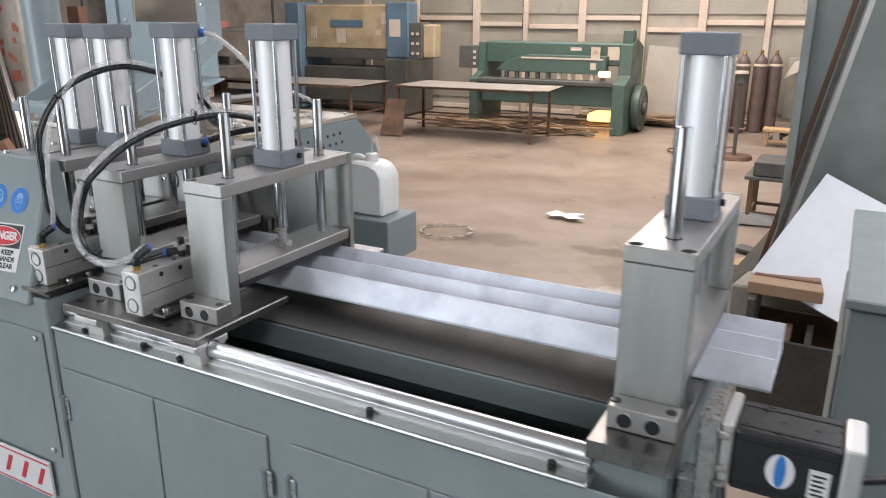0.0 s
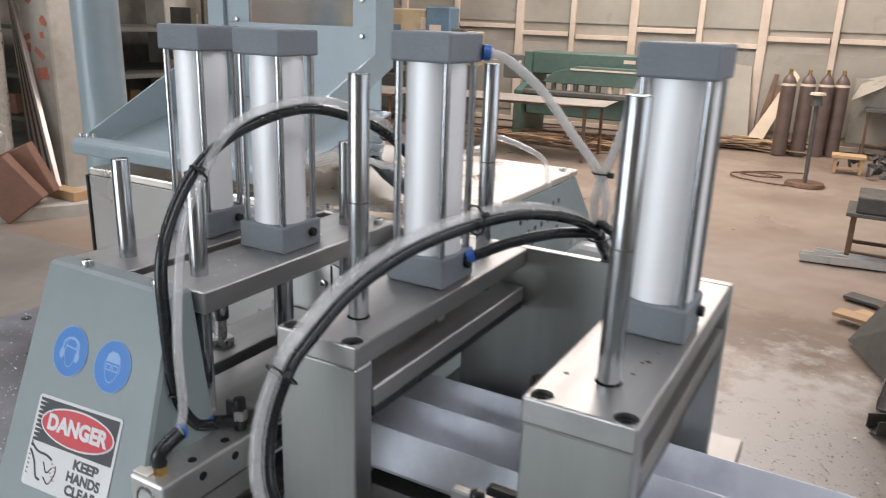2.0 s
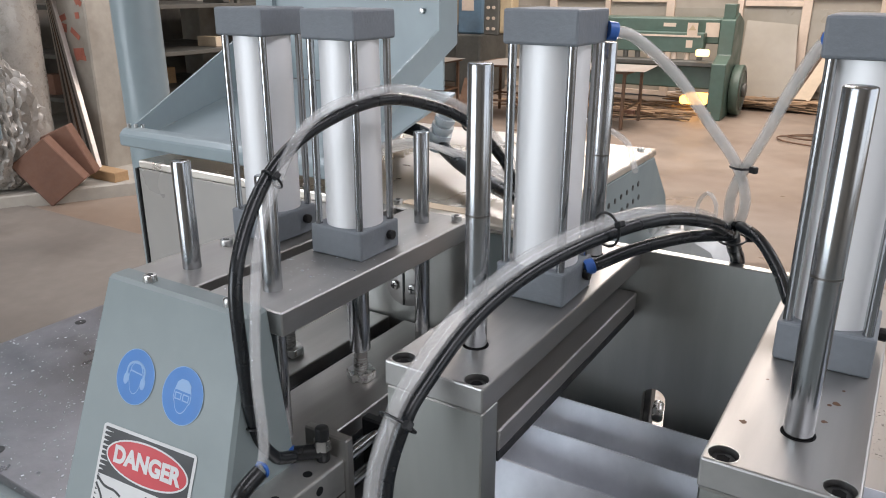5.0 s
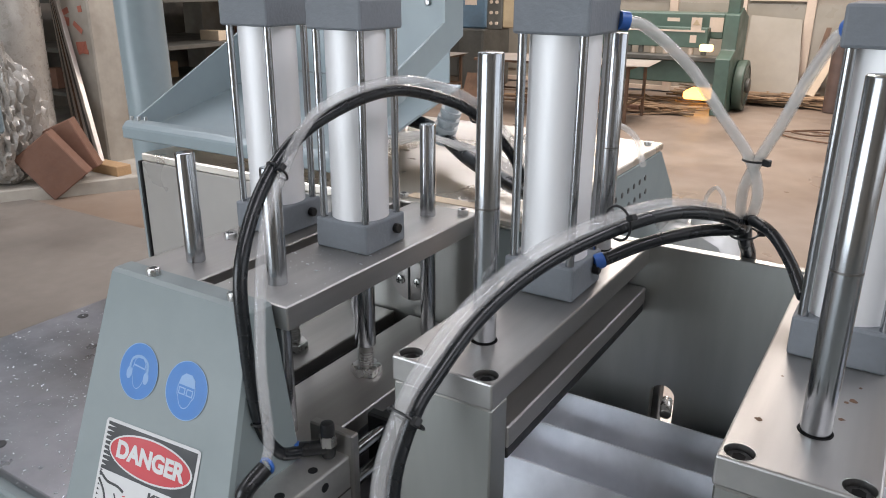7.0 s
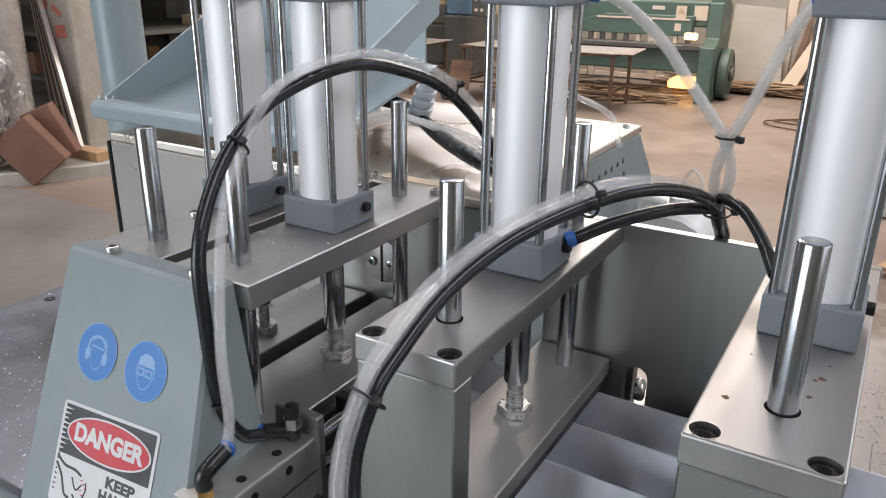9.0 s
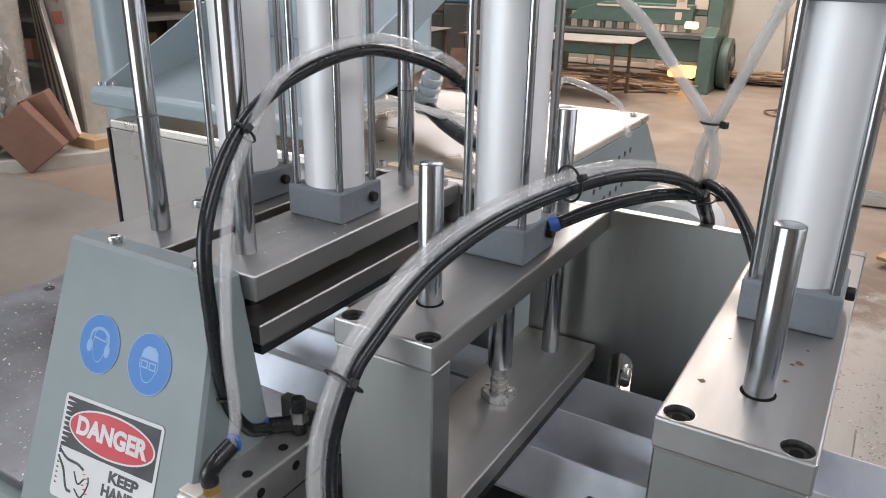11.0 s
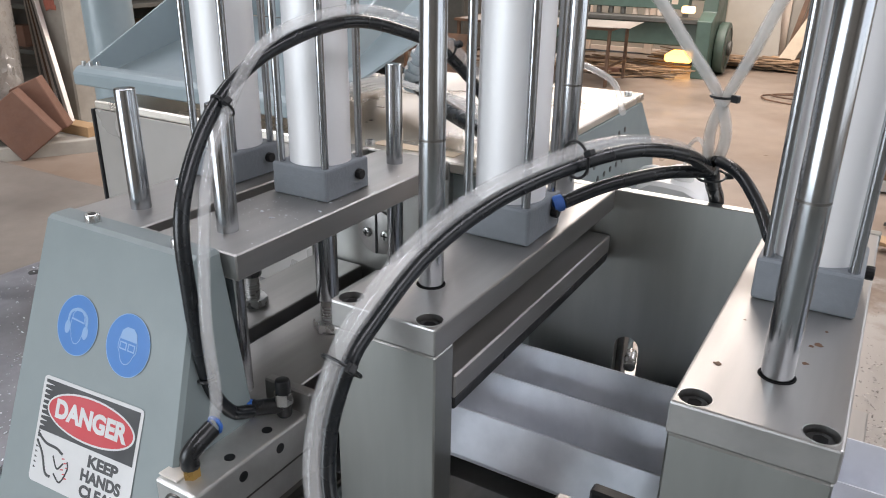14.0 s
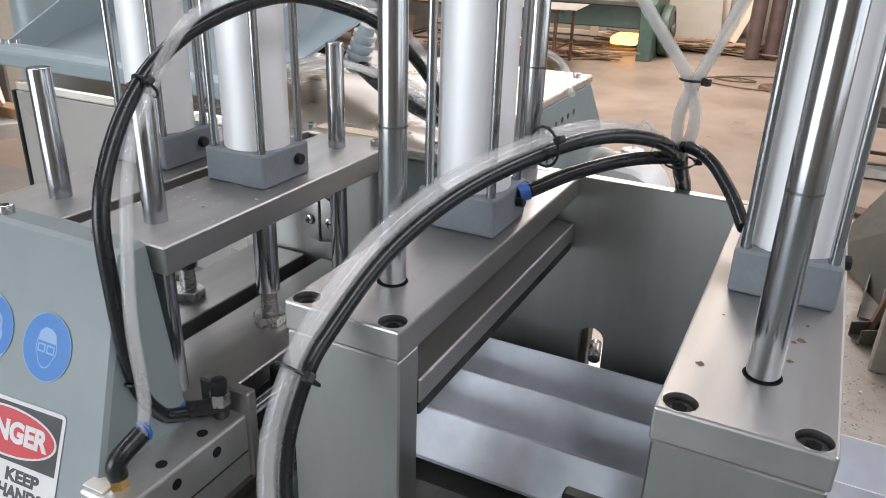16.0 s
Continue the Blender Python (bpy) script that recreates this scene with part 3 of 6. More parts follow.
def feed_carriage():
    c = thing("feed_carriage", "steel feed carriage with two clamp gantries on a round rail", "feed carriage")
    CX0, CX1, DX0, DX1 = 0.1155, 0.1955, 0.3405, 0.4215
    base = part("base_plate", box((0.118, -0.090, ZB - 0.013), (0.433, 0.128, ZB), 0.0012), STEEL_DARK, c, "dark oiled steel base plate")
    for x, y in ((0.135, -0.068), (0.165, -0.050), (0.352, -0.070), (0.405, -0.074), (0.418, 0.02), (0.135, 0.0), (0.236, -0.03)):
        part("screw", rod((x, y, ZB - 0.001), (x, y, ZB + 0.0008), 0.0068, 16), DARK_BOLT, base)
    for x in (0.150, 0.376):
        bl = part("rail_bearing", slab([(-0.036, 0), (0.036, 0), (0.036, -0.010), (0.026, -0.016), (0.024, -0.038), (0.010, -0.040), (-0.012, -0.040), (-0.024, -0.038), (-0.026, -0.016), (-0.036, -0.010)], "x", x, x + 0.056, 0.0015), ALU_CAST, c, "cast aluminium rail bearing")
        bl.location = (0, -0.058, ZB - 0.0135)
        part("bearing_bush", rod((x - 0.002, 0, -0.0145), (x + 0.058, 0, -0.0145), 0.0150, 28), CHROME, bl, smooth=True)
        part("grease_screw", rod((x + 0.01, -0.0235, -0.030), (x + 0.01, -0.030, -0.030), 0.0045, 10), DARK_BOLT, bl)
    xc = gantry(c, CX0, CX1)
    xd = gantry(c, DX0, DX1)
    # one wall closes both gantries behind, with a slotted hole
    wall = part("back_wall", box((CX0, Y1, ZB), (DX1 + 0.002, Y1 + 0.012, ZT), 0.0008), STEEL_LEG, c, "tall brushed steel wall with a slotted hole")
    cut = [(0.2115, 1.318), (0.2372, 1.318)] + [(0.2244 + 0.0128 * math.cos(radians(k * 15)), 1.3555 + 0.0128 * math.sin(radians(k * 15))) for k in range(13)]
    bored(wall, slab(cut, "y", Y1 - 0.01, Y1 + 0.03))
    # backing added only to darken the left half of the slot
    part("slot_bracket", box((0.205, Y1 + 0.0125, ZB), (0.2185, Y1 + 0.030, 1.40), 0.001), STEEL_DARK, c, "added dark backing behind the slotted hole")
    part("slot_screw", rod((0.231, Y1 - 0.004, 1.336), (0.226, Y1 + 0.018, 1.342), 0.0062, 14, bevel=0.001), ZINC, c, smooth=True)
    part("wall_foot", box((0.380, Y1 + 0.0125, ZB), (0.452, 0.412, ZB + 0.014), 0.0015), STEEL, c)
    part("back_beam", box((0.118, Y1 + 0.0005, ZB - 0.013), (0.433, 0.42, ZB - 0.0005), 0.001), STEEL_DARK, c)
    air_cylinder(c, 0.1555, YC, 0.004)
    air_cylinder(c, 0.3840, YC, 0.004)
    # oil spots on the near plate
    rnd = random.Random(3)
    for x, y, r in ((0.3532, 0.050, 0.0028), (0.400, 0.104, 0.0032), (0.3965, 0.100, 0.0018), (0.396, 0.0767, 0.0022), (0.4025, 0.125, 0.0014), (0.356, 0.115, 0.0012)):
        b = bmesh.new()
        b.faces.new([b.verts.new((x + r * rnd.uniform(0.5, 1.1) * math.cos(a * math.tau / 11), y + r * rnd.uniform(0.5, 1.1) * math.sin(a * math.tau / 11), ZT + 0.0002)) for a in range(11)])
        part("oil_spot", b, RUST, c, "small brown oil spot")
    push_cylinder(c, 0.274, 0.314, -0.086, 0.030, 1.312, 1.384, 0.05)
    # --- air hoses that ride on the carriage ---
    loop = [(0.288, 0.018, 1.392), (0.262, -0.022, 1.382), (0.226, -0.056, 1.384), (0.190, -0.070, 1.392), (0.163, -0.068, 1.420), (0.153, -0.055, 1.462), (0.158, -0.040, 1.504), (0.161, -0.018, 1.524),
            (0.172, 0.030, 1.557), (0.194, 0.085, 1.582), (0.226, 0.148, 1.597), (0.252, 0.200, 1.599), (0.275, 0.255, 1.586), (0.286, 0.300, 1.566)]
    loop2 = [(p[0] - 0.007, p[1] - 0.004, p[2] + (0.005 if k > 6 else 0.0)) for k, p in enumerate(loop)]
    h1 = part("black_hose", tube(loop, 0.0056, 14), RUBBER, c, "glossy black air hose in a wide loop", smooth=True)
    lo2 = [(0.290, -0.048, 1.416), (0.262, -0.060, 1.394), (0.225, -0.074, 1.385)] + loop2[3:]
    part("clear_hose", tube(lo2, 0.0070, 16, bore=0.0056), CLEAR_HOSE, c, "clear air hose tied to the black one", smooth=True)
    for k, (p, q) in enumerate(((loop[6], loop[7]), (loop[10], loop[11]), (loop[3], loop[4]))):
        mid = (Vector(p) + Vector(loop2[(6, 10, 3)[k]])) / 2
        cable_tie(c, mid, Vector(q) - Vector(p), 0.0135)
    part("port_hose", tube([(0.194, 0.204, 1.546), (0.220, 0.234, 1.557), (0.254, 0.271, 1.564), (0.286, 0.306, 1.562)], 0.0058, 12), RUBBER, c, smooth=True)
    part("port_collar", rod((0.187, 0.197, 1.544), (0.193, 0.203, 1.546), 0.0070, 16), BLUE_RING, c, "blue push-in collar", smooth=True)
    part("over_hose", tube([(0.280, 0.316, 1.556), (0.284, 0.310, 1.568), (0.296, 0.296, 1.574), (0.316, 0.276, 1.570), (0.336, 0.250, 1.556), (0.352, 0.214, 1.544)], 0.0050, 12), RUBBER, c, smooth=True)
    part("down_hose", tube([(0.286, 0.306, 1.570), (0.286, 0.316, 1.556), (0.286, 0.332, 1.541), (0.287, 0.358, 1.515), (0.288, 0.372, 1.45), (0.289, 0.385, 1.30)], 0.0068, 12), RUBBER, c, smooth=True)
    cable_tie(c, (0.286, 0.314, 1.556), (0.05, 0.2, -1), 0.0125)
    # Y of two milky hoses from the two top ports
    yk = (0.290, 0.292, 1.629)
    part("top_hose", tube([(0.190, 0.216, 1.744), (0.206, 0.230, 1.738), (0.236, 0.252, 1.708), (0.262, 0.272, 1.668), (0.284, 0.289, 1.634), (0.294, 0.297, 1.606), (0.294, 0.302, 1.585), (0.287, 0.306, 1.562)], 0.0050, 14, bore=0.0037), MILKY, c, "milky clear air hose", smooth=True)
    part("top_hose", tube([(0.352, 0.214, 1.744), (0.342, 0.228, 1.735), (0.326, 0.248, 1.704), (0.310, 0.270, 1.666), (0.295, 0.289, 1.634), (0.284, 0.298, 1.606), (0.282, 0.303, 1.585), (0.285, 0.306, 1.562)], 0.0050, 14, bore=0.0037), MILKY, c, "milky clear air hose", smooth=True)
    cable_tie(c, yk, (0, 0, 1), 0.0098)
    part("port_collar", rod((0.187, 0.213, 1.7445), (0.1925, 0.218, 1.7435), 0.0075, 16), BLUE_RING, c, "blue push-in collar", smooth=True)
    part("port_collar", rod((0.355, 0.210, 1.7445), (0.3505, 0.216, 1.7435), 0.0075, 16), BLUE_RING, c, "blue push-in collar", smooth=True)
    return c, clamp_jaw(c, xc), clamp_jaw(c, xd)


def end_gantry():
    g = thing("end_clamp_gantry", "fixed steel clamp gantry with one silver air cylinder", "clamp gantry")
    x0, x1 = 1.0285, 1.1100
    xm = gantry(g, x0, x1)
    part("back_upright", box((x0, Y1, ZB), (x1, Y1 + 0.012, ZT), 0.001), STEEL_LEG, g)
    part("base_plate", box((x0 - 0.010, -0.075, ZB - 0.024), (x1 + 0.004, 0.41, ZB - 0.0005), 0.0015), STEEL_DARK, g)
    air_cylinder(g, xm, YC)
    clamp_jaw(g, xm, top=1.656)
    return g


def profile():
    """The aluminium length that is being cut: a floor with three upright fins."""
    p = thing("aluminium_profile", "long bright aluminium extrusion with three leaning fins", "aluminium profile")
    x0, x1 = -0.19, 1.197
    part("web", box((x0, 0.1500, ZB + 0.0012), (x1, 0.3091, ZB + 0.0046)), ALU_FIN, p)
    for y in (0.1675, 0.2375, 0.3065):
        fin = [(y - 0.0175, ZB + 0.0048), (y - 0.0149, ZB + 0.0048), (y + 0.0024, 1.3410), (y + 0.0018, 1.3424), (y + 0.0004, 1.3425), (y - 0.0002, 1.3415)]
        part("fin", slab(fin, "x", x0, x1), ALU_FIN, p, "leaning aluminium fin")
    return p


def sign_board(parent, m):
    """The warning sign, 106 x 90 mm, on the pose m (x along, y up, origin at its middle)."""
    w, h = 0.106, 0.090

    def flat(name, pts, mat, z, owner):
        b = slab(pts, "z", z, z + 0.0003)
        b.transform(m)
        return part(name, b, mat, owner)

    def rounded(u, v, r):
        return [(sx * (u - r) + r * math.cos(a), sy * (v - r) + r * math.sin(a)) for sx, sy, a0 in ((1, 1, 0), (-1, 1, 90), (-1, -1, 180), (1, -1, 270)) for a in [radians(a0 + 22.5 * k) for k in range(5)]]

    s = flat("danger_sign", rounded(w / 2, h / 2, 0.004), WHITE, 0.0003, parent)
    s["label"] = "white warning sign with a red oval"
    flat("black_field", [(-w / 2 + 0.003, -0.001), (w / 2 - 0.003, -0.001), (w / 2 - 0.003, h / 2 - 0.003), (-w / 2 + 0.003, h / 2 - 0.003)], BLACK_PRINT, 0.0008, s)
    disc(m @ pose(0.002, 0.0205, 0), 0.0465, 0.0188, WHITE, "oval_edge", s, 0.0014)
    disc(m @ pose(0.002, 0.0205, 0), 0.0448, 0.0172, RED, "red_oval", s, 0.0017)
    lettering("sign_word", "DANGER", 0.0205, m @ pose(0.002, 0.0205, 0.0021), WHITE, s, 0.076)
    for k, word in enumerate(("KEEP", "HANDS", "CLEAR")):
        lettering("sign_word", word, 0.0128, m @ pose(0.022, -0.0105 - 0.0125 * k, 0.0010), BLACK_PRINT, s, (0.031, 0.041, 0.040)[k])
    # drawing of a glove by a cutter, in strokes
    for k, pts in enumerate(([(-0.050, -0.004), (-0.040, -0.010), (-0.028, -0.011), (-0.020, -0.014)], [(-0.050, -0.010), (-0.042, -0.020), (-0.036, -0.034), (-0.030, -0.036)],
                             [(-0.030, -0.018), (-0.024, -0.027), (-0.018, -0.021)], [(-0.027, -0.032), (-0.019, -0.037), (-0.013, -0.025), (-0.014, -0.018)])):
        t = tube([(x, y, 0.0008) for x, y in pts], 0.0012 if k < 2 else 0.0008, 6, steps=6)
        t.transform(m)
        part("drawn_line", t, BLACK_PRINT, s)
    for k in range(9):
        y = 0.002 + 0.0044 * k
        flat("drawn_hatch", [(-0.0500, y), (-0.0440 + 0.002 * (k % 3), y + 0.001), (-0.0500, y + 0.0021)], WHITE, 0.0012, s)
        flat("drawn_hatch", [(-0.0500, y - 0.036), (-0.0470, y - 0.0355), (-0.0500, y - 0.034)], BLACK_PRINT, 0.0008, s)
    for k in range(6):
        x, y = -0.020 + 0.0025 * (k % 3), -0.018 - 0.003 * k
        flat("drawn_spark", [(x, y), (x + 0.003, y + 0.0008), (x + 0.0028, y + 0.0017), (x, y + 0.001)], RED, 0.0009, s)
    return s


def round_sticker(parent, m, kind):
    m = m @ Matrix.Diagonal((0.93, 0.93, 0.25, 1))
    s = disc(m, 0.0265, 0.0265, BLUE_LINE, "safety_sticker", parent, 0.0004, label="round blue safety sticker")
    disc(m, 0.0258, 0.0258, BLUE_PRINT, "sticker_face", s, 0.0006)

    def blob(pts, mat, z, name):
        b = slab(pts, "z", z, z + 0.0002)
        b.transform(m)
        part(name, b, mat, s)

    head = [(0.0115 * math.cos(a) * (1 - 0.16 * (math.sin(a) < -0.3)), 0.0155 * math.sin(a) - 0.001) for a in [k * math.tau / 28 for k in range(28)]]
    if kind == "goggles":
        blob([(x, y) for x, y in head], BLUE_LINE, 0.0008, "drawn_face")
        blob([(x * 0.92, y * 0.94) for x, y in head], BLUE_PRINT, 0.0011, "drawn_face")
        blob([(-0.0105, 0.004), (0.0105, 0.004), (0.009, 0.011), (0.004, 0.0148), (-0.004, 0.0148), (-0.009, 0.011)], BLUE_LINE, 0.0013, "drawn_hood")
        for dx in (-0.005, 0.005):
            b = slab([(dx - 0.0042, -0.0046), (dx + 0.0042, -0.0046), (dx + 0.0042, 0.0020), (dx - 0.0042, 0.0020)], "z", 0.0014, 0.0016)
            b.transform(m)
            part("drawn_lens", b, BLUE_LINE, s)
            b = slab([(dx - 0.0030, -0.0034), (dx + 0.0030, -0.0034), (dx + 0.0030, 0.0009), (dx - 0.0030, 0.0009)], "z", 0.0017, 0.0018)
            b.transform(m)
            part("drawn_lens", b, BLUE_PRINT, s)
    else:
        blob([(x * 0.86 + 0.001, y) for x, y in head], BLUE_LINE, 0.0008, "drawn_face")
        blob([(x * 0.79 + 0.001, y * 0.95) for x, y in head], BLUE_PRINT, 0.0011, "drawn_face")
        blob([(-0.0080, 0.004), (0.0090, 0.003), (0.0085, 0.009), (0.004, 0.0130), (-0.004, 0.0130), (-0.0075, 0.009)], BLUE_LINE, 0.0013, "drawn_hood")
        blob([(-0.0070, 0.0055), (0.0080, 0.0045), (0.0075, 0.009), (0.0035, 0.0122), (-0.0035, 0.0122), (-0.0065, 0.009)], BLUE_PRINT, 0.0015, "drawn_hood")
        t = tube([(-0.0125, -0.002, 0.001), (-0.0105, 0.0095, 0.001), (0, 0.0140, 0.001), (0.0105, 0.0095, 0.001), (0.0125, -0.002, 0.001)], 0.0013, 6)
        t.transform(m)
        part("drawn_band", t, BLUE_LINE, s)
        for dx in (-0.0118, 0.0118):
            disc(m @ pose(dx, -0.004, 0), 0.0036, 0.0058, BLUE_LINE, "drawn_cup", s, 0.0015)


def cutting_head():
    g = thing("saw_gantry", "grey cutting head with two silver clamp cylinders and warning stickers", "cutting head")
    # tapered sheet cover before the head
    zb = 1.286
    T = [(-0.199, -0.005), (-0.019, -0.005), (-0.019, 0.018), (-0.199, 0.018)]
    B = [(-0.192, -0.107), (0.016, -0.107), (0.016, 0.018), (-0.199, 0.018)]
    part("cover", hull([(x, y, ZT + 0.003) for x, y in T] + [(x, y, zb) for x, y in B], bevel=0.003), PAINT, g, "pale grey-green sloping sheet cover")
    # a pose on the sloping face
    up = Vector((0, 0.102, ZT - zb)).normalized()
    n = Vector((1, 0, 0)).cross(up)

    def on_face(x, z):
        k = (ZT + 0.003 - z) / (ZT + 0.003 - zb)
        o = Vector((x, -0.005 - 0.102 * k, z)) + n * 0.0006
        return Matrix.Translation(o) @ Matrix((Vector((1, 0, 0)), up, n)).transposed().to_4x4()

    sign_board(g, on_face(-0.0968, 1.3705) @ pose(0, 0, 0, 0, 0, 3.0) @ Matrix.Diagonal((1.125, 0.97, 0.3, 1)))
    round_sticker(g, on_face(-0.1323, 1.4517), "ears")
    round_sticker(g, on_face(-0.0712, 1.4515), "goggles")
    socket_bolt(-0.150, -0.002 + 0.006, ZT + 0.0035, 0.0062, g, name="cover_screw")
    socket_bolt(-0.048, -0.002 + 0.006, ZT + 0.0035, 0.0062, g, name="cover_screw")
    for x, z in ((-0.136, 1.312), (-0.030, 1.308)):
        m = on_face(x, z)
        r = rod((0, 0, 0), (0, 0, 0.005), 0.006, 14, bevel=0.001)
        r.transform(m)
        part("cover_screw", r, ZINC, g, smooth=True)
    # plates left and right of the saw slot
    for x0, x1, name in ((-0.199, -0.112, "a"), (-0.0935, -0.005, "b")):
        part("top_plate", box((x0, 0.0185, ZT - 0.022), (x1, Y1, ZT), 0.0012), STEEL, g, "brushed steel top plate")
    part("top_bridge", box((-0.1115, 0.0185, ZT - 0.022), (-0.094, 0.023, ZT - 0.0005)), STEEL, g)
    part("back_wall", box((-0.199, Y1 + 0.0005, 1.311), (-0.004, Y1 + 0.014, ZT - 0.003), 0.001), STEEL_LEG, g)
    plate = part("round_plate", rod((-0.1, Y1 + 0.0004, 1.42), (-0.1, Y1 - 0.003, 1.42), 0.028, 32, bevel=0.0006), STEEL, g, "round zinc plate held by two screws", smooth=True)
    part("plate_slot", box((-0.102, Y1 - 0.0042, 1.393), (-0.0995, Y1 - 0.0032, 1.447)), DARK_BOLT, plate)
    for x in (-0.114, -0.087):
        sc = part("cross_screw", rod((x, Y1 - 0.0032, 1.418), (x, Y1 - 0.0065, 1.418), 0.0062, 16, bevel=0.0012), ZINC, plate, smooth=True)
        part("screw_cross", box((x - 0.004, Y1 - 0.0069, 1.4172), (x + 0.004, Y1 - 0.0066, 1.4188)), DARK_BOLT, sc)
        part("screw_cross", box((x - 0.0008, Y1 - 0.0073, 1.414), (x + 0.0008, Y1 - 0.0070, 1.422)), DARK_BOLT, sc)
    socket_bolt(-0.175, 0.118, ZT, 0.0062, g)
    socket_bolt(-0.018, 0.322, ZT, 0.0062, g)
    # chips that lie on the top plates round the cylinders
    rnd = random.Random(8)
    b = bmesh.new()
    for k in range(150):
        x, y = rnd.gauss(-0.055, 0.024), rnd.gauss(0.150, 0.055)
        if -0.092 < x < -0.008 and 0.03 < y < 0.33:
            q = 0.0003 + 0.0012 * rnd.random() ** 3
            c = box((-q, -q * 0.4, 0), (q, q * 0.4, q * 0.4))
            c.transform(pose(x, y, ZT + 0.0001, rnd.uniform(-15, 15), rnd.uniform(-15, 15), rnd.uniform(0, 180)))
            joined(b, c)
    part("chip_dust", b, ALU, g, "bright aluminium chips on the plate")["kind"] = "stuff"
    air_cylinder(g, -0.164, 0.179)
    air_cylinder(g, -0.0550, 0.182)
    push = push_cylinder(g, -0.005, 0.036, -0.078, 0.042, 1.318, 1.383, 0.07)
    part("mount_bar", box((-0.01, -0.098, 1.3105), (0.058, 0.06, 1.3175), 0.001), STEEL_DARK, g, "dark oily mounting bar")
    # hoses of the head
    big = [(0.004, 0.012, 1.391), (-0.002, -0.006, 1.400), (-0.004, -0.022, 1.436), (-0.007, -0.026, 1.505), (-0.013, -0.018, 1.570), (-0.026, 0.054, 1.636), (-0.020, 0.080, 1.661), (-0.005, 0.158, 1.680),
           (0.008, 0.226, 1.668), (0.023, 0.276, 1.645), (0.034, 0.330, 1.600), (0.042, 0.365, 1.555), (0.045, 0.42, 1.538)]
    big[5] = (-0.024, 0.026, 1.625)
    part("black_hose", tube(big, 0.0056, 14), RUBBER, g, "glossy black air hose in a high loop", smooth=True)
    part("clear_hose", tube([(0.019, -0.040, 1.416), (0.020, -0.036, 1.44), (0.012, -0.030, 1.50), (-0.004, -0.004, 1.58), (-0.016, 0.030, 1.622), (-0.014, 0.078, 1.672), (0.003, 0.155, 1.690),
                            (0.016, 0.224, 1.678), (0.031, 0.276, 1.652), (0.043, 0.330, 1.604), (0.052, 0.365, 1.556), (0.056, 0.42, 1.538)], 0.0046, 12, bore=0.0034), CLEAR_HOSE, g, "clear air hose", smooth=True)
    cable_tie(g, (-0.022, 0.036, 1.630), (0.1, 0.7, 0.5), 0.0098)
    cable_tie(g, (0.026, 0.275, 1.648), (0.2, 0.8, -0.5), 0.0108)
    cable_tie(g, (-0.004, -0.022, 1.438), (0.0, -0.1, 1), 0.0072)
    ja = clamp_jaw(g, -0.160, 0.0365, rod_x=0.006)
    jb = clamp_jaw(g, -0.055, 0.046, rod_x=0.006)
    return g, ja, jb


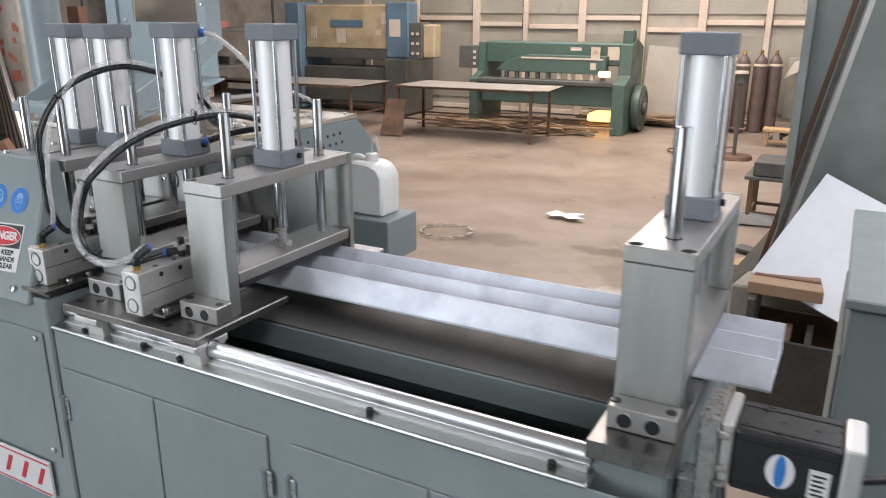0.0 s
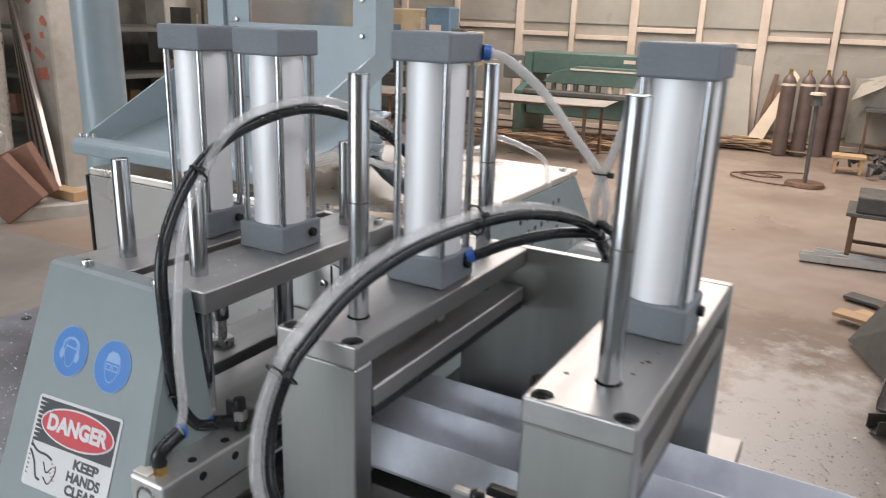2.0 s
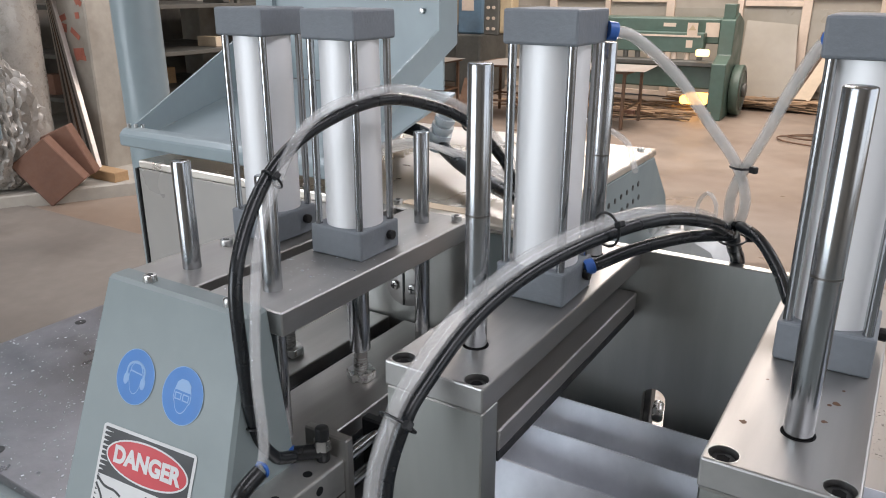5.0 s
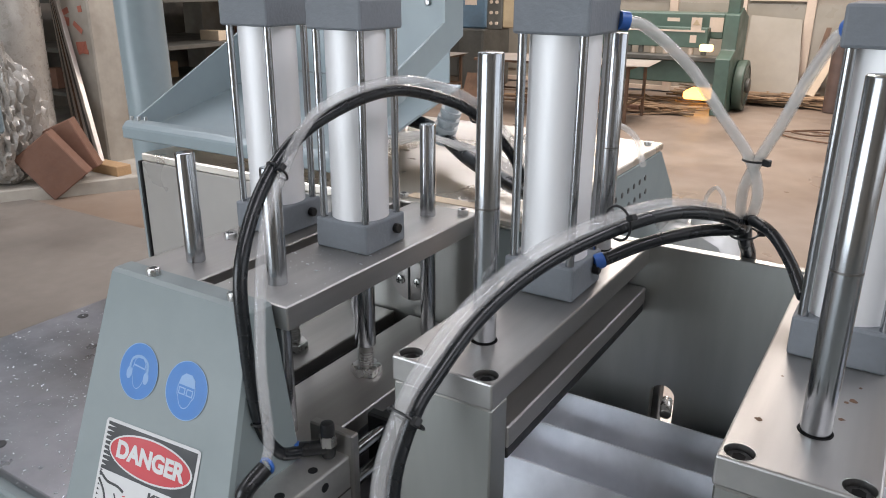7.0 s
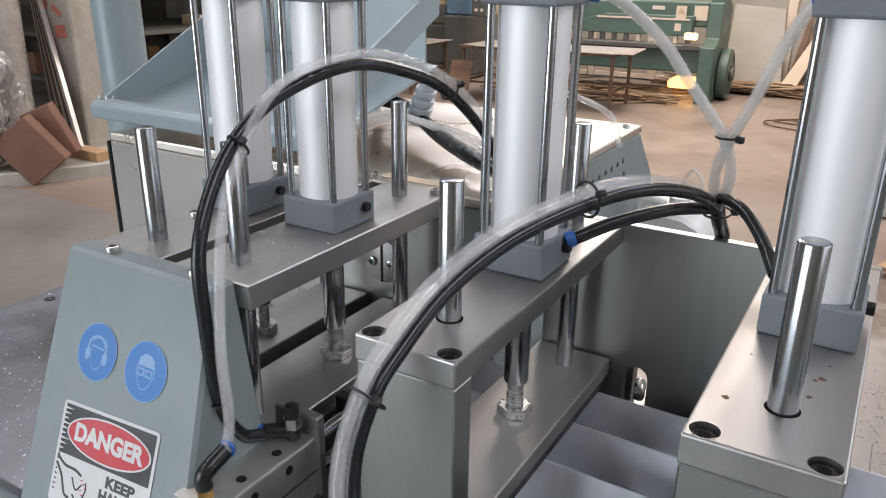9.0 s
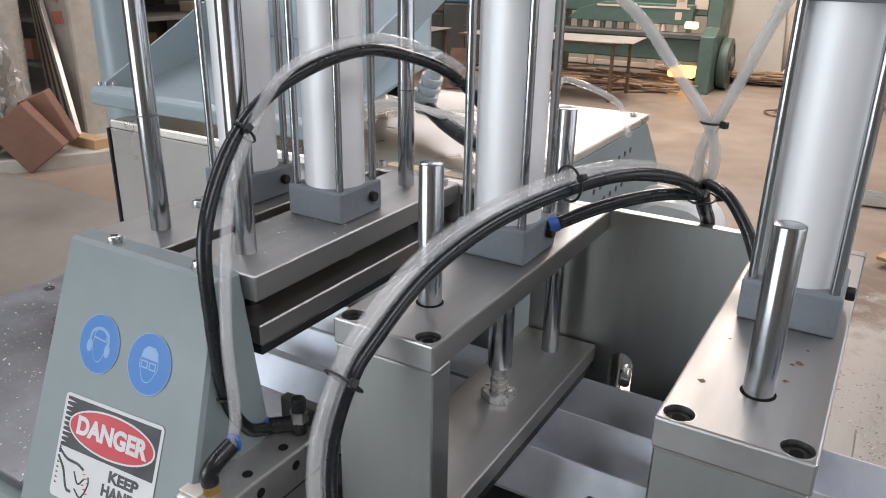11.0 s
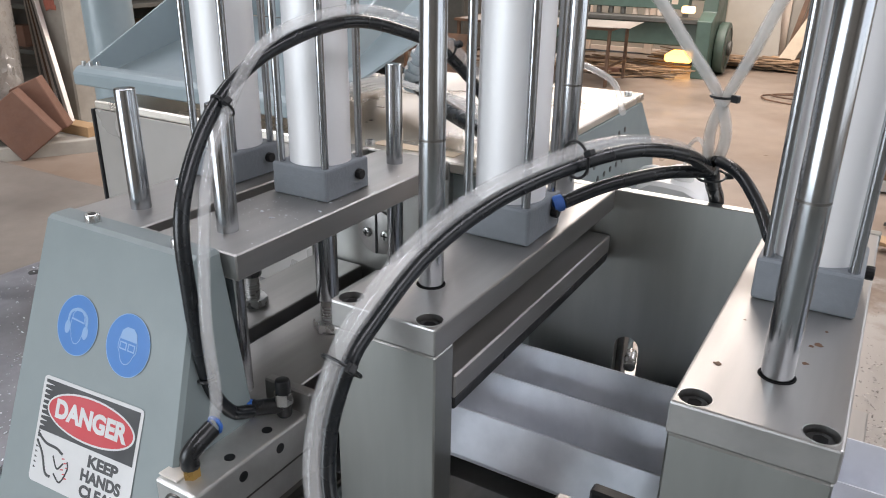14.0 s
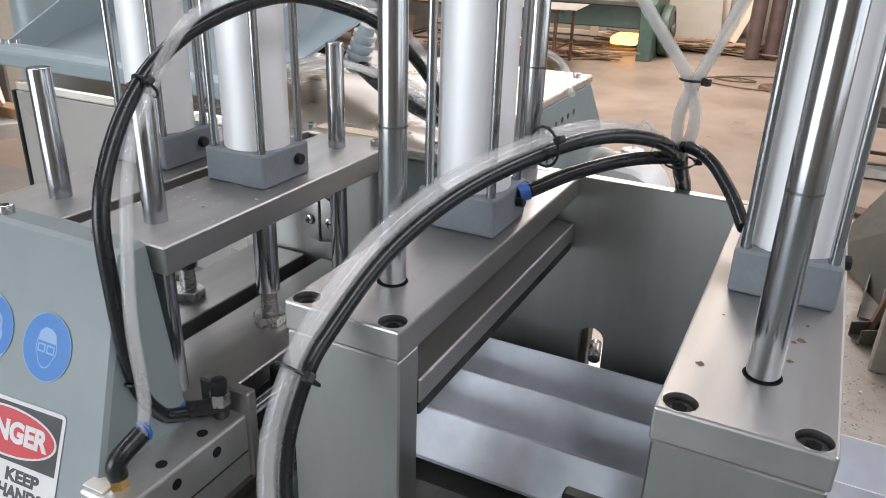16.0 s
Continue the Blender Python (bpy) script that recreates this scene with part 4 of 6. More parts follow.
def machine_frame():
    g = thing("cutting_machine", "grey-green steel machine cabinet with doors and a round guide rail", "machine")
    X0, X1, YF0 = 0.052, 1.112, -0.090
    YBK = 0.46
    # front sheet with its ledge
    part("front_panel", box((X0, YF0, 0.06), (X1, YF0 + 0.004, 1.244), 0.001), PAINT, g, "pale grey-green sheet front")
    part("ledge", box((X0 - 0.002, YF0 - 0.004, 1.2445), (1.03, -0.018, 1.252), 0.0034, seg=2), STEEL_LEG, g, "bare steel ledge with a rounded edge")
    part("trough_wall", box((X0, -0.022, 0.95), (X1, -0.018, 1.2444)), PAINT_SHADED, g)
    part("trough_floor", box((X0, -0.0175, 1.135), (X1, 0.1755, 1.145)), PAINT_SHADED, g, "blotched trough, its paint darkened for shade")
    part("inner_beam", box((X0, 0.176, 0.90), (1.02, 0.300, 1.1975), 0.003), PAINT_SHADED, g, "inner beam, its paint darkened for shade")
    part("beam_cap", box((X0, 0.116, 1.198), (1.02, 0.2995, 1.245), 0.002), PAINT, g, "painted cap of the inner beam")
    # strip puts the profile's shadow and a brown reflection on the cap's top
    part("wear_strip", box((X0, 0.1185, 1.2455), (1.02, 0.2990, 1.2485), 0.001), SHADED_BROWN, g, "grey-brown strip with shade put into its colour")
    part("back_ledge", box((X0, 0.300, 1.15), (1.02, YBK, 1.243), 0.002), PAINT, g)
    part("back_panel", box((X0, YBK, 0.06), (X1, YBK + 0.004, 1.243)), PAINT, g)
    part("end_panel", box((X1 - 0.004, YF0 + 0.0045, 0.06), (X1, YBK - 0.0005, 1.20)), PAINT, g)
    part("end_block", box((1.022, -0.060, 1.05), (1.108, 0.40, ZB - 0.0245), 0.002), PAINT, g)
    # rail: support strip and shaft
    part("rail_support", slab([(-0.072, 1.2522), (-0.040, 1.2522), (-0.040, 1.256), (-0.053, 1.259), (-0.055, 1.266), (-0.061, 1.266), (-0.063, 1.259), (-0.072, 1.256)], "x", 0.06, 1.022), ALU_CAST, g, "aluminium rail support")
    part("guide_rail", rod((0.056, -0.058, 1.272), (1.024, -0.058, 1.272), 0.0125, 32), RAIL, g, "polished round guide rail", smooth=True)
    for x in (0.27, 0.715, 0.98):
        part("rail_bolt", rod((x, -0.079, 1.2525), (x, -0.079, 1.261), 0.0055, 12, bevel=0.001), DARK_BOLT, g)
    # doors
    for x0, x1, hinge in ((0.064, 0.294, 0.056), (0.297, 0.536, 0.528), (0.582, 0.815, 0.574), (0.818, 1.05, 1.042)):
        d = part("door", box((x0, YF0 - 0.0045, 0.50), (x1, YF0 - 0.0005, 1.173), 0.0016), PAINT, g, "flush sheet door")
        for z in (1.092, 0.60):
            h = part("hinge", rod((hinge, YF0 - 0.008, z - 0.024), (hinge, YF0 - 0.008, z + 0.024), 0.006, 12), PAINT, d)
            part("hinge_leaf", box((hinge - 0.004, YF0 - 0.0075, z - 0.022), (hinge + 0.016, YF0 - 0.0046, z + 0.022), 0.0008), ZINC, h)
    # cabinet under the head, and its bed
    part("head_cabinet", box((-0.62, -0.096, 0.0), (0.050, 0.62, 1.299), 0.003), PAINT, g, "pale grey-green cabinet")
    for x0, x1 in ((-0.60, -0.29), (-0.28, 0.030)):
        p = part("access_panel", box((x0, -0.0995, 0.98), (x1, -0.0965, 1.235), 0.001), PAINT, g, "screwed sheet panel")
        for x in (x0 + 0.015, x1 - 0.018):
            for z in (0.995, 1.222):
                part("panel_screw", rod((x, -0.0996, z), (x, -0.1045, z), 0.0055, 12, bevel=0.0012), ZINC, p, smooth=True)
    part("name_plate", box((-0.23, -0.106, 0.885), (-0.005, -0.1005, 0.962), 0.001), WHITE, g, "white plate with a red border")
    for z in (0.889, 0.955):
        part("plate_border", box((-0.226, -0.1067, z), (-0.009, -0.1062, z + 0.003)), RED, g)
    for k in range(4):
        part("plate_mark", slab([(-0.20 + 0.05 * k, 0.905), (-0.188 + 0.05 * k, 0.905), (-0.168 + 0.05 * k, 0.945), (-0.18 + 0.05 * k, 0.945)], "y", -0.1068, -0.1062), RED, g)
    bed = part("bed", box((-0.605, -0.084, 1.2992), (0.045, 0.56, 1.3105), 0.0012), BED, g, "flat steel bed strewn with bright chips")
    for x, y in ((-0.574, 0.182), (-0.355, -0.062), (-0.592, 0.06), (-0.30, 0.30), (-0.24, 0.10)):
        part("bed_hole", rod((x, y, 1.310), (x, y, 1.3112), 0.0075, 18), BLACK, bed)
    rnd = random.Random(5)
    b = bmesh.new()
    for k in range(1500):
        x, y = rnd.uniform(-0.6, -0.2), rnd.uniform(-0.09, 0.30)
        s = 0.0003 + 0.0015 * rnd.random() ** 4
        c = box((-s, -s * 0.35, 0), (s, s * 0.35, s * 0.4))
        c.transform(pose(x, y, 1.3106, rnd.uniform(-20, 20), rnd.uniform(-20, 20), rnd.uniform(0, 180)))
        joined(b, c)
    part("chip_dust", b, ALU, bed, "fine aluminium chips")["kind"] = "stuff"
    return g


def motor():
    g = thing("servo_motor", "black square servo motor on a galvanised bracket", "motor")
    part("bracket", box((1.134, -0.012, 1.17), (1.157, 0.070, 1.334), 0.003), ZINC, g, "galvanised bracket")
    part("mount_arm", box((1.1125, 0.01, 1.18), (1.1335, 0.05, 1.23), 0.002), ZINC, g)
    part("flange", box((1.1575, -0.004, 1.236), (1.172, 0.086, 1.326), 0.003), ALU_CAST, g)
    b = part("motor_body", box((1.1725, 0.0, 1.240), (1.286, 0.082, 1.320), 0.005, seg=2), BLACK, g, "black motor body")
    part("end_bell", box((1.2865, 0.001, 1.238), (1.308, 0.081, 1.326), 0.004, seg=2), ALU_CAST, g, "silver end bell")
    for z in (1.250, 1.306):
        part("groove", box((1.176, -0.0006, z), (1.283, -0.0001, z + 0.0025)), DARK_BOLT, b)
    for y in (0.012, 0.064):
        part("groove", box((1.176, y, 1.3201), (1.283, y + 0.004, 1.3208)), DARK_BOLT, b)
    disc(pose(1.226, -0.0002, 1.279, 90), 0.0155, 0.022, WHITE, "oval_badge", b, 0.0004, label="white oval badge with a blue stripe")
    disc(pose(1.226, -0.0002, 1.279, 90), 0.0062, 0.0212, BLUE_PRINT, "badge_stripe", b, 0.0009)
    lp = part("rating_plate", box((1.256, -0.0012, 1.256), (1.278, -0.0002, 1.292)), WHITE, b, "white rating plate")
    for k in range(5):
        part("print_bar", box((1.259, -0.0018, 1.260 + 0.006 * k), (1.274 - 0.003 * (k % 2), -0.0013, 1.2625 + 0.006 * k)), BLACK_PRINT, lp)
    part("cable", tube([(1.166, -0.004, 1.243), (1.172, -0.012, 1.226), (1.20, -0.018, 1.222), (1.24, -0.01, 1.214), (1.30, 0.03, 1.19), (1.36, 0.1, 1.0)], 0.0055, 10), BLACK, g, "black motor cable", smooth=True)
    part("cable", tube([(1.300, 0.05, 1.262), (1.33, 0.06, 1.266), (1.38, 0.09, 1.27), (1.45, 0.14, 1.2)], 0.006, 10), BLACK, g, "black motor cable", smooth=True)
    for z in (1.248, 1.268, 1.312):
        part("flange_bolt", rod((1.1575, -0.008, z), (1.170, -0.008, z), 0.0048, 10), ZINC, g)
    return g


FRAME = machine_frame()
HEAD, JAW_A, JAW_B = cutting_head()
CARRIAGE, JAW_C, JAW_D = feed_carriage()
PROFILE = profile()
end_gantry()
motor()

# ---- beside the machine: saw housing, hood, coolant can ----
def saw_housing():
    g = thing("saw_housing", "grey sheet housing behind the head with a bright top cover", "machine housing")
    out = [(0.345, 1.507), (0.862, 1.507), (0.955, 1.42), (0.975, 1.375), (0.975, 0.05), (0.345, 0.05)]
    body = part("housing", slab(out, "x", -0.606, 0.050, 0.003), PAINT, g, "pale grey sheet housing")
    part("front_sheet", box((-0.608, 0.338, 1.20), (-0.206, 0.3445, 1.5065), 0.001), SHEET_CREAM, body, "cream front sheet")
    part("front_trim", box((-0.614, 0.335, 1.20), (-0.6085, 0.350, 1.5065), 0.001), BLACK, body)
    top = part("top_cover", box((-0.606, 0.337, 1.5075), (0.052, 0.862, 1.5195), 0.002), STEEL_TOP, g, "bright sheet cover with scratches")
    part("floor_tape", box((-0.12, 0.355, 1.5198), (-0.01, 0.375, 1.5203)), BOARD, top)
    for i in range(3):
        for j in range(7):
            y = 0.62 + 0.027 * j + 0.008 * (i % 2)
            z = 1.470 - 0.024 * i + 0.001 * j
            part("vent_hole", rod((0.0492, y, z), (0.0506, y, z), 0.0046, 12), BLACK, body)
    for x, y in ((0.035, 0.352), (-0.12, 0.350), (0.035, 0.83), (-0.58, 0.83)):
        socket_bolt(x, y, 1.5197, 0.006, top)
    return g


def hood():
    g = thing("chip_hood", "pale blue-grey sheet hood with a clear window over the saw", "hood")
    band = [(0.362, 1.548), (0.657, 1.692), (0.652, 2.25), (0.602, 2.25), (0.604, 1.714), (0.362, 1.598)]
    part("side_sheet", slab(band, "x", -0.223, -0.219, 0.0), PAINT_BLUE, g, "folded side sheet")
    part("side_flange", slab([(0.362, 1.548), (0.657, 1.692), (0.657, 1.695), (0.362, 1.551)], "x", -0.246, -0.2235), PAINT_BLUE, g)
    part("side_sheet", slab([(0.352, 1.545), (0.66, 1.60), (0.66, 1.72), (0.352, 1.560)], "x", -0.645, -0.641), PAINT_BLUE, g, "folded side sheet")
    part("side_sheet_back", slab([(0.66, 1.60), (0.664, 2.25), (0.655, 2.25), (0.651, 1.60)], "x", -0.643, -0.603), PAINT_BLUE, g)
    part("sloping_sheet", slab([(0.372, 1.5385), (0.66, 1.612), (0.66, 1.616), (0.372, 1.5425)], "x", -0.6405, -0.2235), PAINT_BLUE, g, "sloping inner sheet")
    b = box((-0.603, 0.660, 1.617), (-0.2465, 0.664, 1.755))
    part("back_sheet", b, PAINT_BLUE, g)
    part("back_stile", box((-0.603, 0.660, 1.7555), (-0.545, 0.664, 2.25)), PAINT_BLUE, g)
    part("back_stile", box((-0.305, 0.660, 1.7555), (-0.2465, 0.664, 2.25)), PAINT_BLUE, g)
    part("window", box((-0.544, 0.6645, 1.74), (-0.306, 0.6675, 2.25)), CLEAR_SHEET, g, "scratched clear plastic window")
    for x, z in ((-0.285, 1.74), (-0.285, 1.80), (-0.575, 1.76), (-0.57, 1.85)):
        part("rivet", rod((x, 0.6595, z), (x, 0.655, z), 0.005, 12, bevel=0.0015), ZINC, g, smooth=True)
    part("lip", slab([(0.338, 1.538), (0.372, 1.538), (0.374, 1.558), (0.362, 1.566), (0.346, 1.564), (0.338, 1.556)], "x", -0.647, -0.2235, 0.002), PAINT_BLUE, g, "rolled front lip")
    for k in range(3):
        part("rivet", rod((-0.637 + 0.011 * k, 0.352 + 0.004 * k, 1.565), (-0.637 + 0.011 * k, 0.352 + 0.004 * k, 1.571), 0.003, 10), ZINC, g, smooth=True)
    return g


def post_and_panel():
    p = thing("round_post", "pale blue-grey round steel post", "post")
    part("tube", rod((-1.56, 1.10, -0.01), (-1.66, 1.12, 6.0), 0.068, 32), PAINT_BLUE, p, smooth=True)
    part("base_plate", box((-1.68, 0.98, -0.02), (-1.44, 1.22, 0.012), 0.002), PAINT_BLUE, p)
    c = thing("control_panel", "pale blue-grey control box hung on a tube", "control box")
    part("box", box((-1.62, 0.272, 1.46), (-1.238, 0.475, 2.05), 0.006), PAINT_BLUE, c, "painted sheet box")
    part("back_cover", box((-1.2375, 0.282, 1.48), (-1.2335, 0.464, 2.04), 0.001), BLACK, c)
    part("back_sheet", box((-1.233, 0.284, 1.482), (-1.229, 0.462, 2.038), 0.001), PAINT_BLUE, c)
    for z in (1.50, 1.72, 1.95):
        part("cover_screw", rod((-1.229, 0.302, z), (-1.223, 0.302, z), 0.006, 10), ZINC, c)
    part("arm", rod((-1.45, 0.372, 2.05), (-1.45, 0.372, ZC), 0.03, 20), PAINT_BLUE, c, smooth=True)


def coolant_can():
    s = thing("can_shelf", "grey sheet shelf on the machine's back", "shelf", at=(-0.030, 0, 0.010))
    part("tray", box((0.110, 0.715, 1.150), (0.268, 0.86, 1.262), 0.003), PAINT, s)
    part("bracket", box((0.12, 0.55, 0.03), (0.15, 0.72, 1.15), 0.002), PAINT, s)
    c = thing("coolant_can", "white plastic coolant can with a thin clear hose", "can", at=(-0.045, 0, 0.010))
    w = [(0.118, 1.2625), (0.242, 1.2625), (0.246, 1.27), (0.246, 1.365), (0.232, 1.388), (0.205, 1.400), (0.172, 1.402), (0.150, 1.402), (0.128, 1.388), (0.118, 1.365)]
    part("body", slab(w, "y", 0.745, 0.835, 0.006), BOTTLE, c, smooth=True)
    part("neck", rod((0.190, 0.79, 1.398), (0.190, 0.79, 1.420), 0.017, 18, bevel=0.002), BOTTLE, c, smooth=True)
    part("grip", tube([(0.125, 0.79, 1.385), (0.130, 0.79, 1.402), (0.148, 0.79, 1.408), (0.166, 0.79, 1.402)], 0.008, 10), BOTTLE, c, smooth=True)
    part("hose", tube([(0.190, 0.79, 1.415), (0.193, 0.785, 1.45), (0.208, 0.775, 1.468), (0.222, 0.77, 1.452), (0.222, 0.77, 1.418)], 0.0032, 8), MILKY, c, smooth=True)


def top_hoses():
    """Bundle of hoses over the housing's bright cover."""
    h = thing("hose_bundle", "bundle of black and clear hoses with a grey connector", "hose")
    part("black_hose", tube([(-0.31, 0.62, 1.538), (-0.265, 0.565, 1.570), (-0.20, 0.545, 1.566), (-0.10, 0.47, 1.550), (-0.01, 0.40, 1.547), (0.06, 0.37, 1.538)], 0.010, 12), RUBBER, h, smooth=True)
    for k in range(4):
        part("clear_hose", tube([(-0.25 + 0.006 * k, 0.41 + 0.012 * k, 1.55), (-0.18, 0.46 + 0.012 * k, 1.575 - 0.004 * k), (-0.08, 0.47 + 0.008 * k, 1.553), (0.0, 0.43 + 0.008 * k, 1.543), (0.07, 0.385 + 0.01 * k, 1.536)], 0.0042, 8), MILKY, h, smooth=True)
    part("arched_hose", tube([(0.02, 0.40, 1.60), (0.03, 0.50, 1.60), (0.0, 0.62, 1.60), (0.06, 0.66, 1.57), (0.10, 0.60, 1.54)], 0.0045, 8), MILKY, h, smooth=True)
    c = part("connector", rod((-0.172, 0.520, 1.556), (-0.146, 0.512, 1.614), 0.015, 16, 0.010), ZINC_DULL, h, "grey ribbed connector", smooth=True)
    for k in range(4):
        part("rib", rod((-0.169 + 0.0052 * k, 0.519 - 0.0016 * k, 1.562 + 0.0118 * k), (-0.1665 + 0.0052 * k, 0.5185 - 0.0016 * k, 1.568 + 0.0118 * k), 0.018 - 0.001 * k, 16), ZINC_DULL, c, smooth=True)


# ---- far side of the hall ----
def legged_table(name, label, x0, x1, y0, y1, z, leg_mat, top_mat, thick=0.03, shelf=None):
    t = thing(name, label, "table")
    part("tabletop", box((x0, y0, z - thick), (x1, y1, z), 0.004), top_mat, t)
    for x in (x0 + 0.06, x1 - 0.06):
        for y in (y0 + 0.06, y1 - 0.06):
            part("leg", box((x - 0.022, y - 0.022, -0.016), (x + 0.022, y + 0.022, z - thick - 0.0005), 0.003), leg_mat, t)
    if shelf:
        for y in (y0 + 0.06, y1 - 0.06):
            part("stretcher", box((x0 + 0.083, y - 0.015, shelf - 0.015), (x1 - 0.083, y + 0.015, shelf + 0.015), 0.003), leg_mat, t)
        for x in (x0 + 0.06, x1 - 0.06):
            part("stretcher", box((x - 0.015, y0 + 0.083, shelf - 0.015), (x + 0.015, y1 - 0.083, shelf + 0.015), 0.003), leg_mat, t)
    return t


def sheet_at(name, label, corners, mat, category="sheet", thick=0.012):
    """A flat sheet by its four corners in space."""
    a, b, c, d = (Vector(p) for p in corners)
    n = (b - a).cross(d - a).normalized() * thick
    ob = part(name, hull([a, b, c, d, a + n, b + n, c + n, d + n]), mat)
    return tagged(ob, label, category)


def guillotine():
    g = thing("guillotine_shear", "green guillotine shear with a flywheel and a work lamp", "metal shear")
    XA, XB, YA, YB2 = -4.72, -2.02, 11.75, 12.45
    part("upper_beam", box((XA + 0.1, YA + 0.05, 1.16), (XB - 0.05, YB2, 1.56), 0.02), SHEAR_GREEN, g, "green upper beam")
    part("blade_beam", slab([(XA + 0.75, 1.02), (XB - 0.25, 1.02), (XB - 0.25, 1.34), (XA + 1.0, 1.34), (XA + 0.6, 1.22), (XA + 0.4, 1.04)], "y", YA - 0.16, YA + 0.045, 0.01), SHEAR_GREEN, g, "green blade beam")
    part("beam_rail", box((XA + 0.9, YA - 0.175, 1.27), (XB - 0.3, YA - 0.1605, 1.30)), FRAME_WHITE, g)
    part("bed_beam", box((XA + 0.15, YA - 0.25, 0.45), (XB - 0.05, YB2 - 0.1, 0.82), 0.02), SHEAR_GREEN, g, "green bed beam")
    part("bed_top", box((XA + 0.1, YA - 0.40, 0.821), (XB + 0.1, YA - 0.05, 0.90), 0.01), SHEAR_DARK, g)
    for k in range(10):
        x = XA + 0.6 + 0.20 * k
        part("hold_down", rod((x, YA - 0.10, 0.905), (x, YA - 0.10, 1.019), 0.045, 12), FRAME_WHITE if k in (5, 6, 7, 8) else SHEAR_DARK, g)
    for x0, x1 in ((XA, XA + 0.14), (XB - 0.04, XB + 0.18)):
        part("side_frame", slab([(YA - 0.45, -0.02), (YB2 + 0.1, -0.02), (YB2 + 0.1, 1.50), (YA + 0.25, 1.66 if x0 > -3 else 1.50), (YA - 0.05, 1.55), (YA - 0.1, 1.0), (YA - 0.45, 0.88)], "x", x0, x1, 0.008), SHEAR_GREEN, g, "heavy side frame")
    part("post", box((XB - 0.02, YA + 0.0, 1.55), (XB + 0.16, YA + 0.24, 1.80), 0.01), SHEAR_GREEN, g)
    w = part("flywheel", rod((XB + 0.19, YA + 0.35, 0.40), (XB + 0.34, YA + 0.35, 0.40), 0.42, 40, bevel=0.02), SHEAR_GREEN, g, "green flywheel", smooth=True)
    part("hub", rod((XB + 0.33, YA + 0.35, 0.40), (XB + 0.40, YA + 0.35, 0.40), 0.12, 24, bevel=0.01), SHEAR_DARK, w, smooth=True)
    part("rim_groove", tube_ring(XB + 0.342, YA + 0.35, 0.40, 0.33, 0.012, 40, "x"), SHEAR_DARK, w, smooth=True)
    part("control_box", box((XA - 0.35, YA - 0.15, 1.06), (XA + 0.02, YA + 0.10, 1.48), 0.01), SHEAR_DARK, g, "dark control box")
    for k in range(3):
        part("box_label", box((XA - 0.06, YA - 0.156, 1.12 + 0.11 * k), (XA - 0.01, YA - 0.1505, 1.17 + 0.11 * k)), FRAME_WHITE, g)
    part("notice", box((XB - 0.52, YA - 0.166, 1.30), (XB - 0.36, YA - 0.1605 + 0.001, 1.50)), FRAME_WHITE, g, "pale warning notice")
    part("notice_mark", slab([(XB - 0.50, 1.38), (XB - 0.38, 1.38), (XB - 0.44, 1.47)], "y", YA - 0.170, YA - 0.1665), CREAM, g)
    part("notice", box((XB - 0.28, YA + 0.040, 1.27), (XB - 0.07, YA + 0.048, 1.50)), FRAME_WHITE, g)
    part("maker_plate", box((XA + 1.75, YA + 0.042, 1.42), (XA + 1.95, YA + 0.048, 1.48)), FRAME_WHITE, g)
    part("notice", box((XB - 0.52, YA - 0.166, 1.10), (XB - 0.42, YA - 0.1605, 1.22)), FRAME_WHITE, g)
    part("work_lamp", box((XB - 0.30, YA - 0.46, 0.99), (XB - 0.10, YA - 0.36, 1.10), 0.02), LAMP_GLOW, g, "glowing work lamp")
    part("lit_floor_scrap", box((XB - 0.55, YA - 0.1, 0.16), (XB - 0.12, YB2 - 0.2, 0.30), 0.03), FIRE_GLOW, g, "glowing orange light under the bed")
    return g


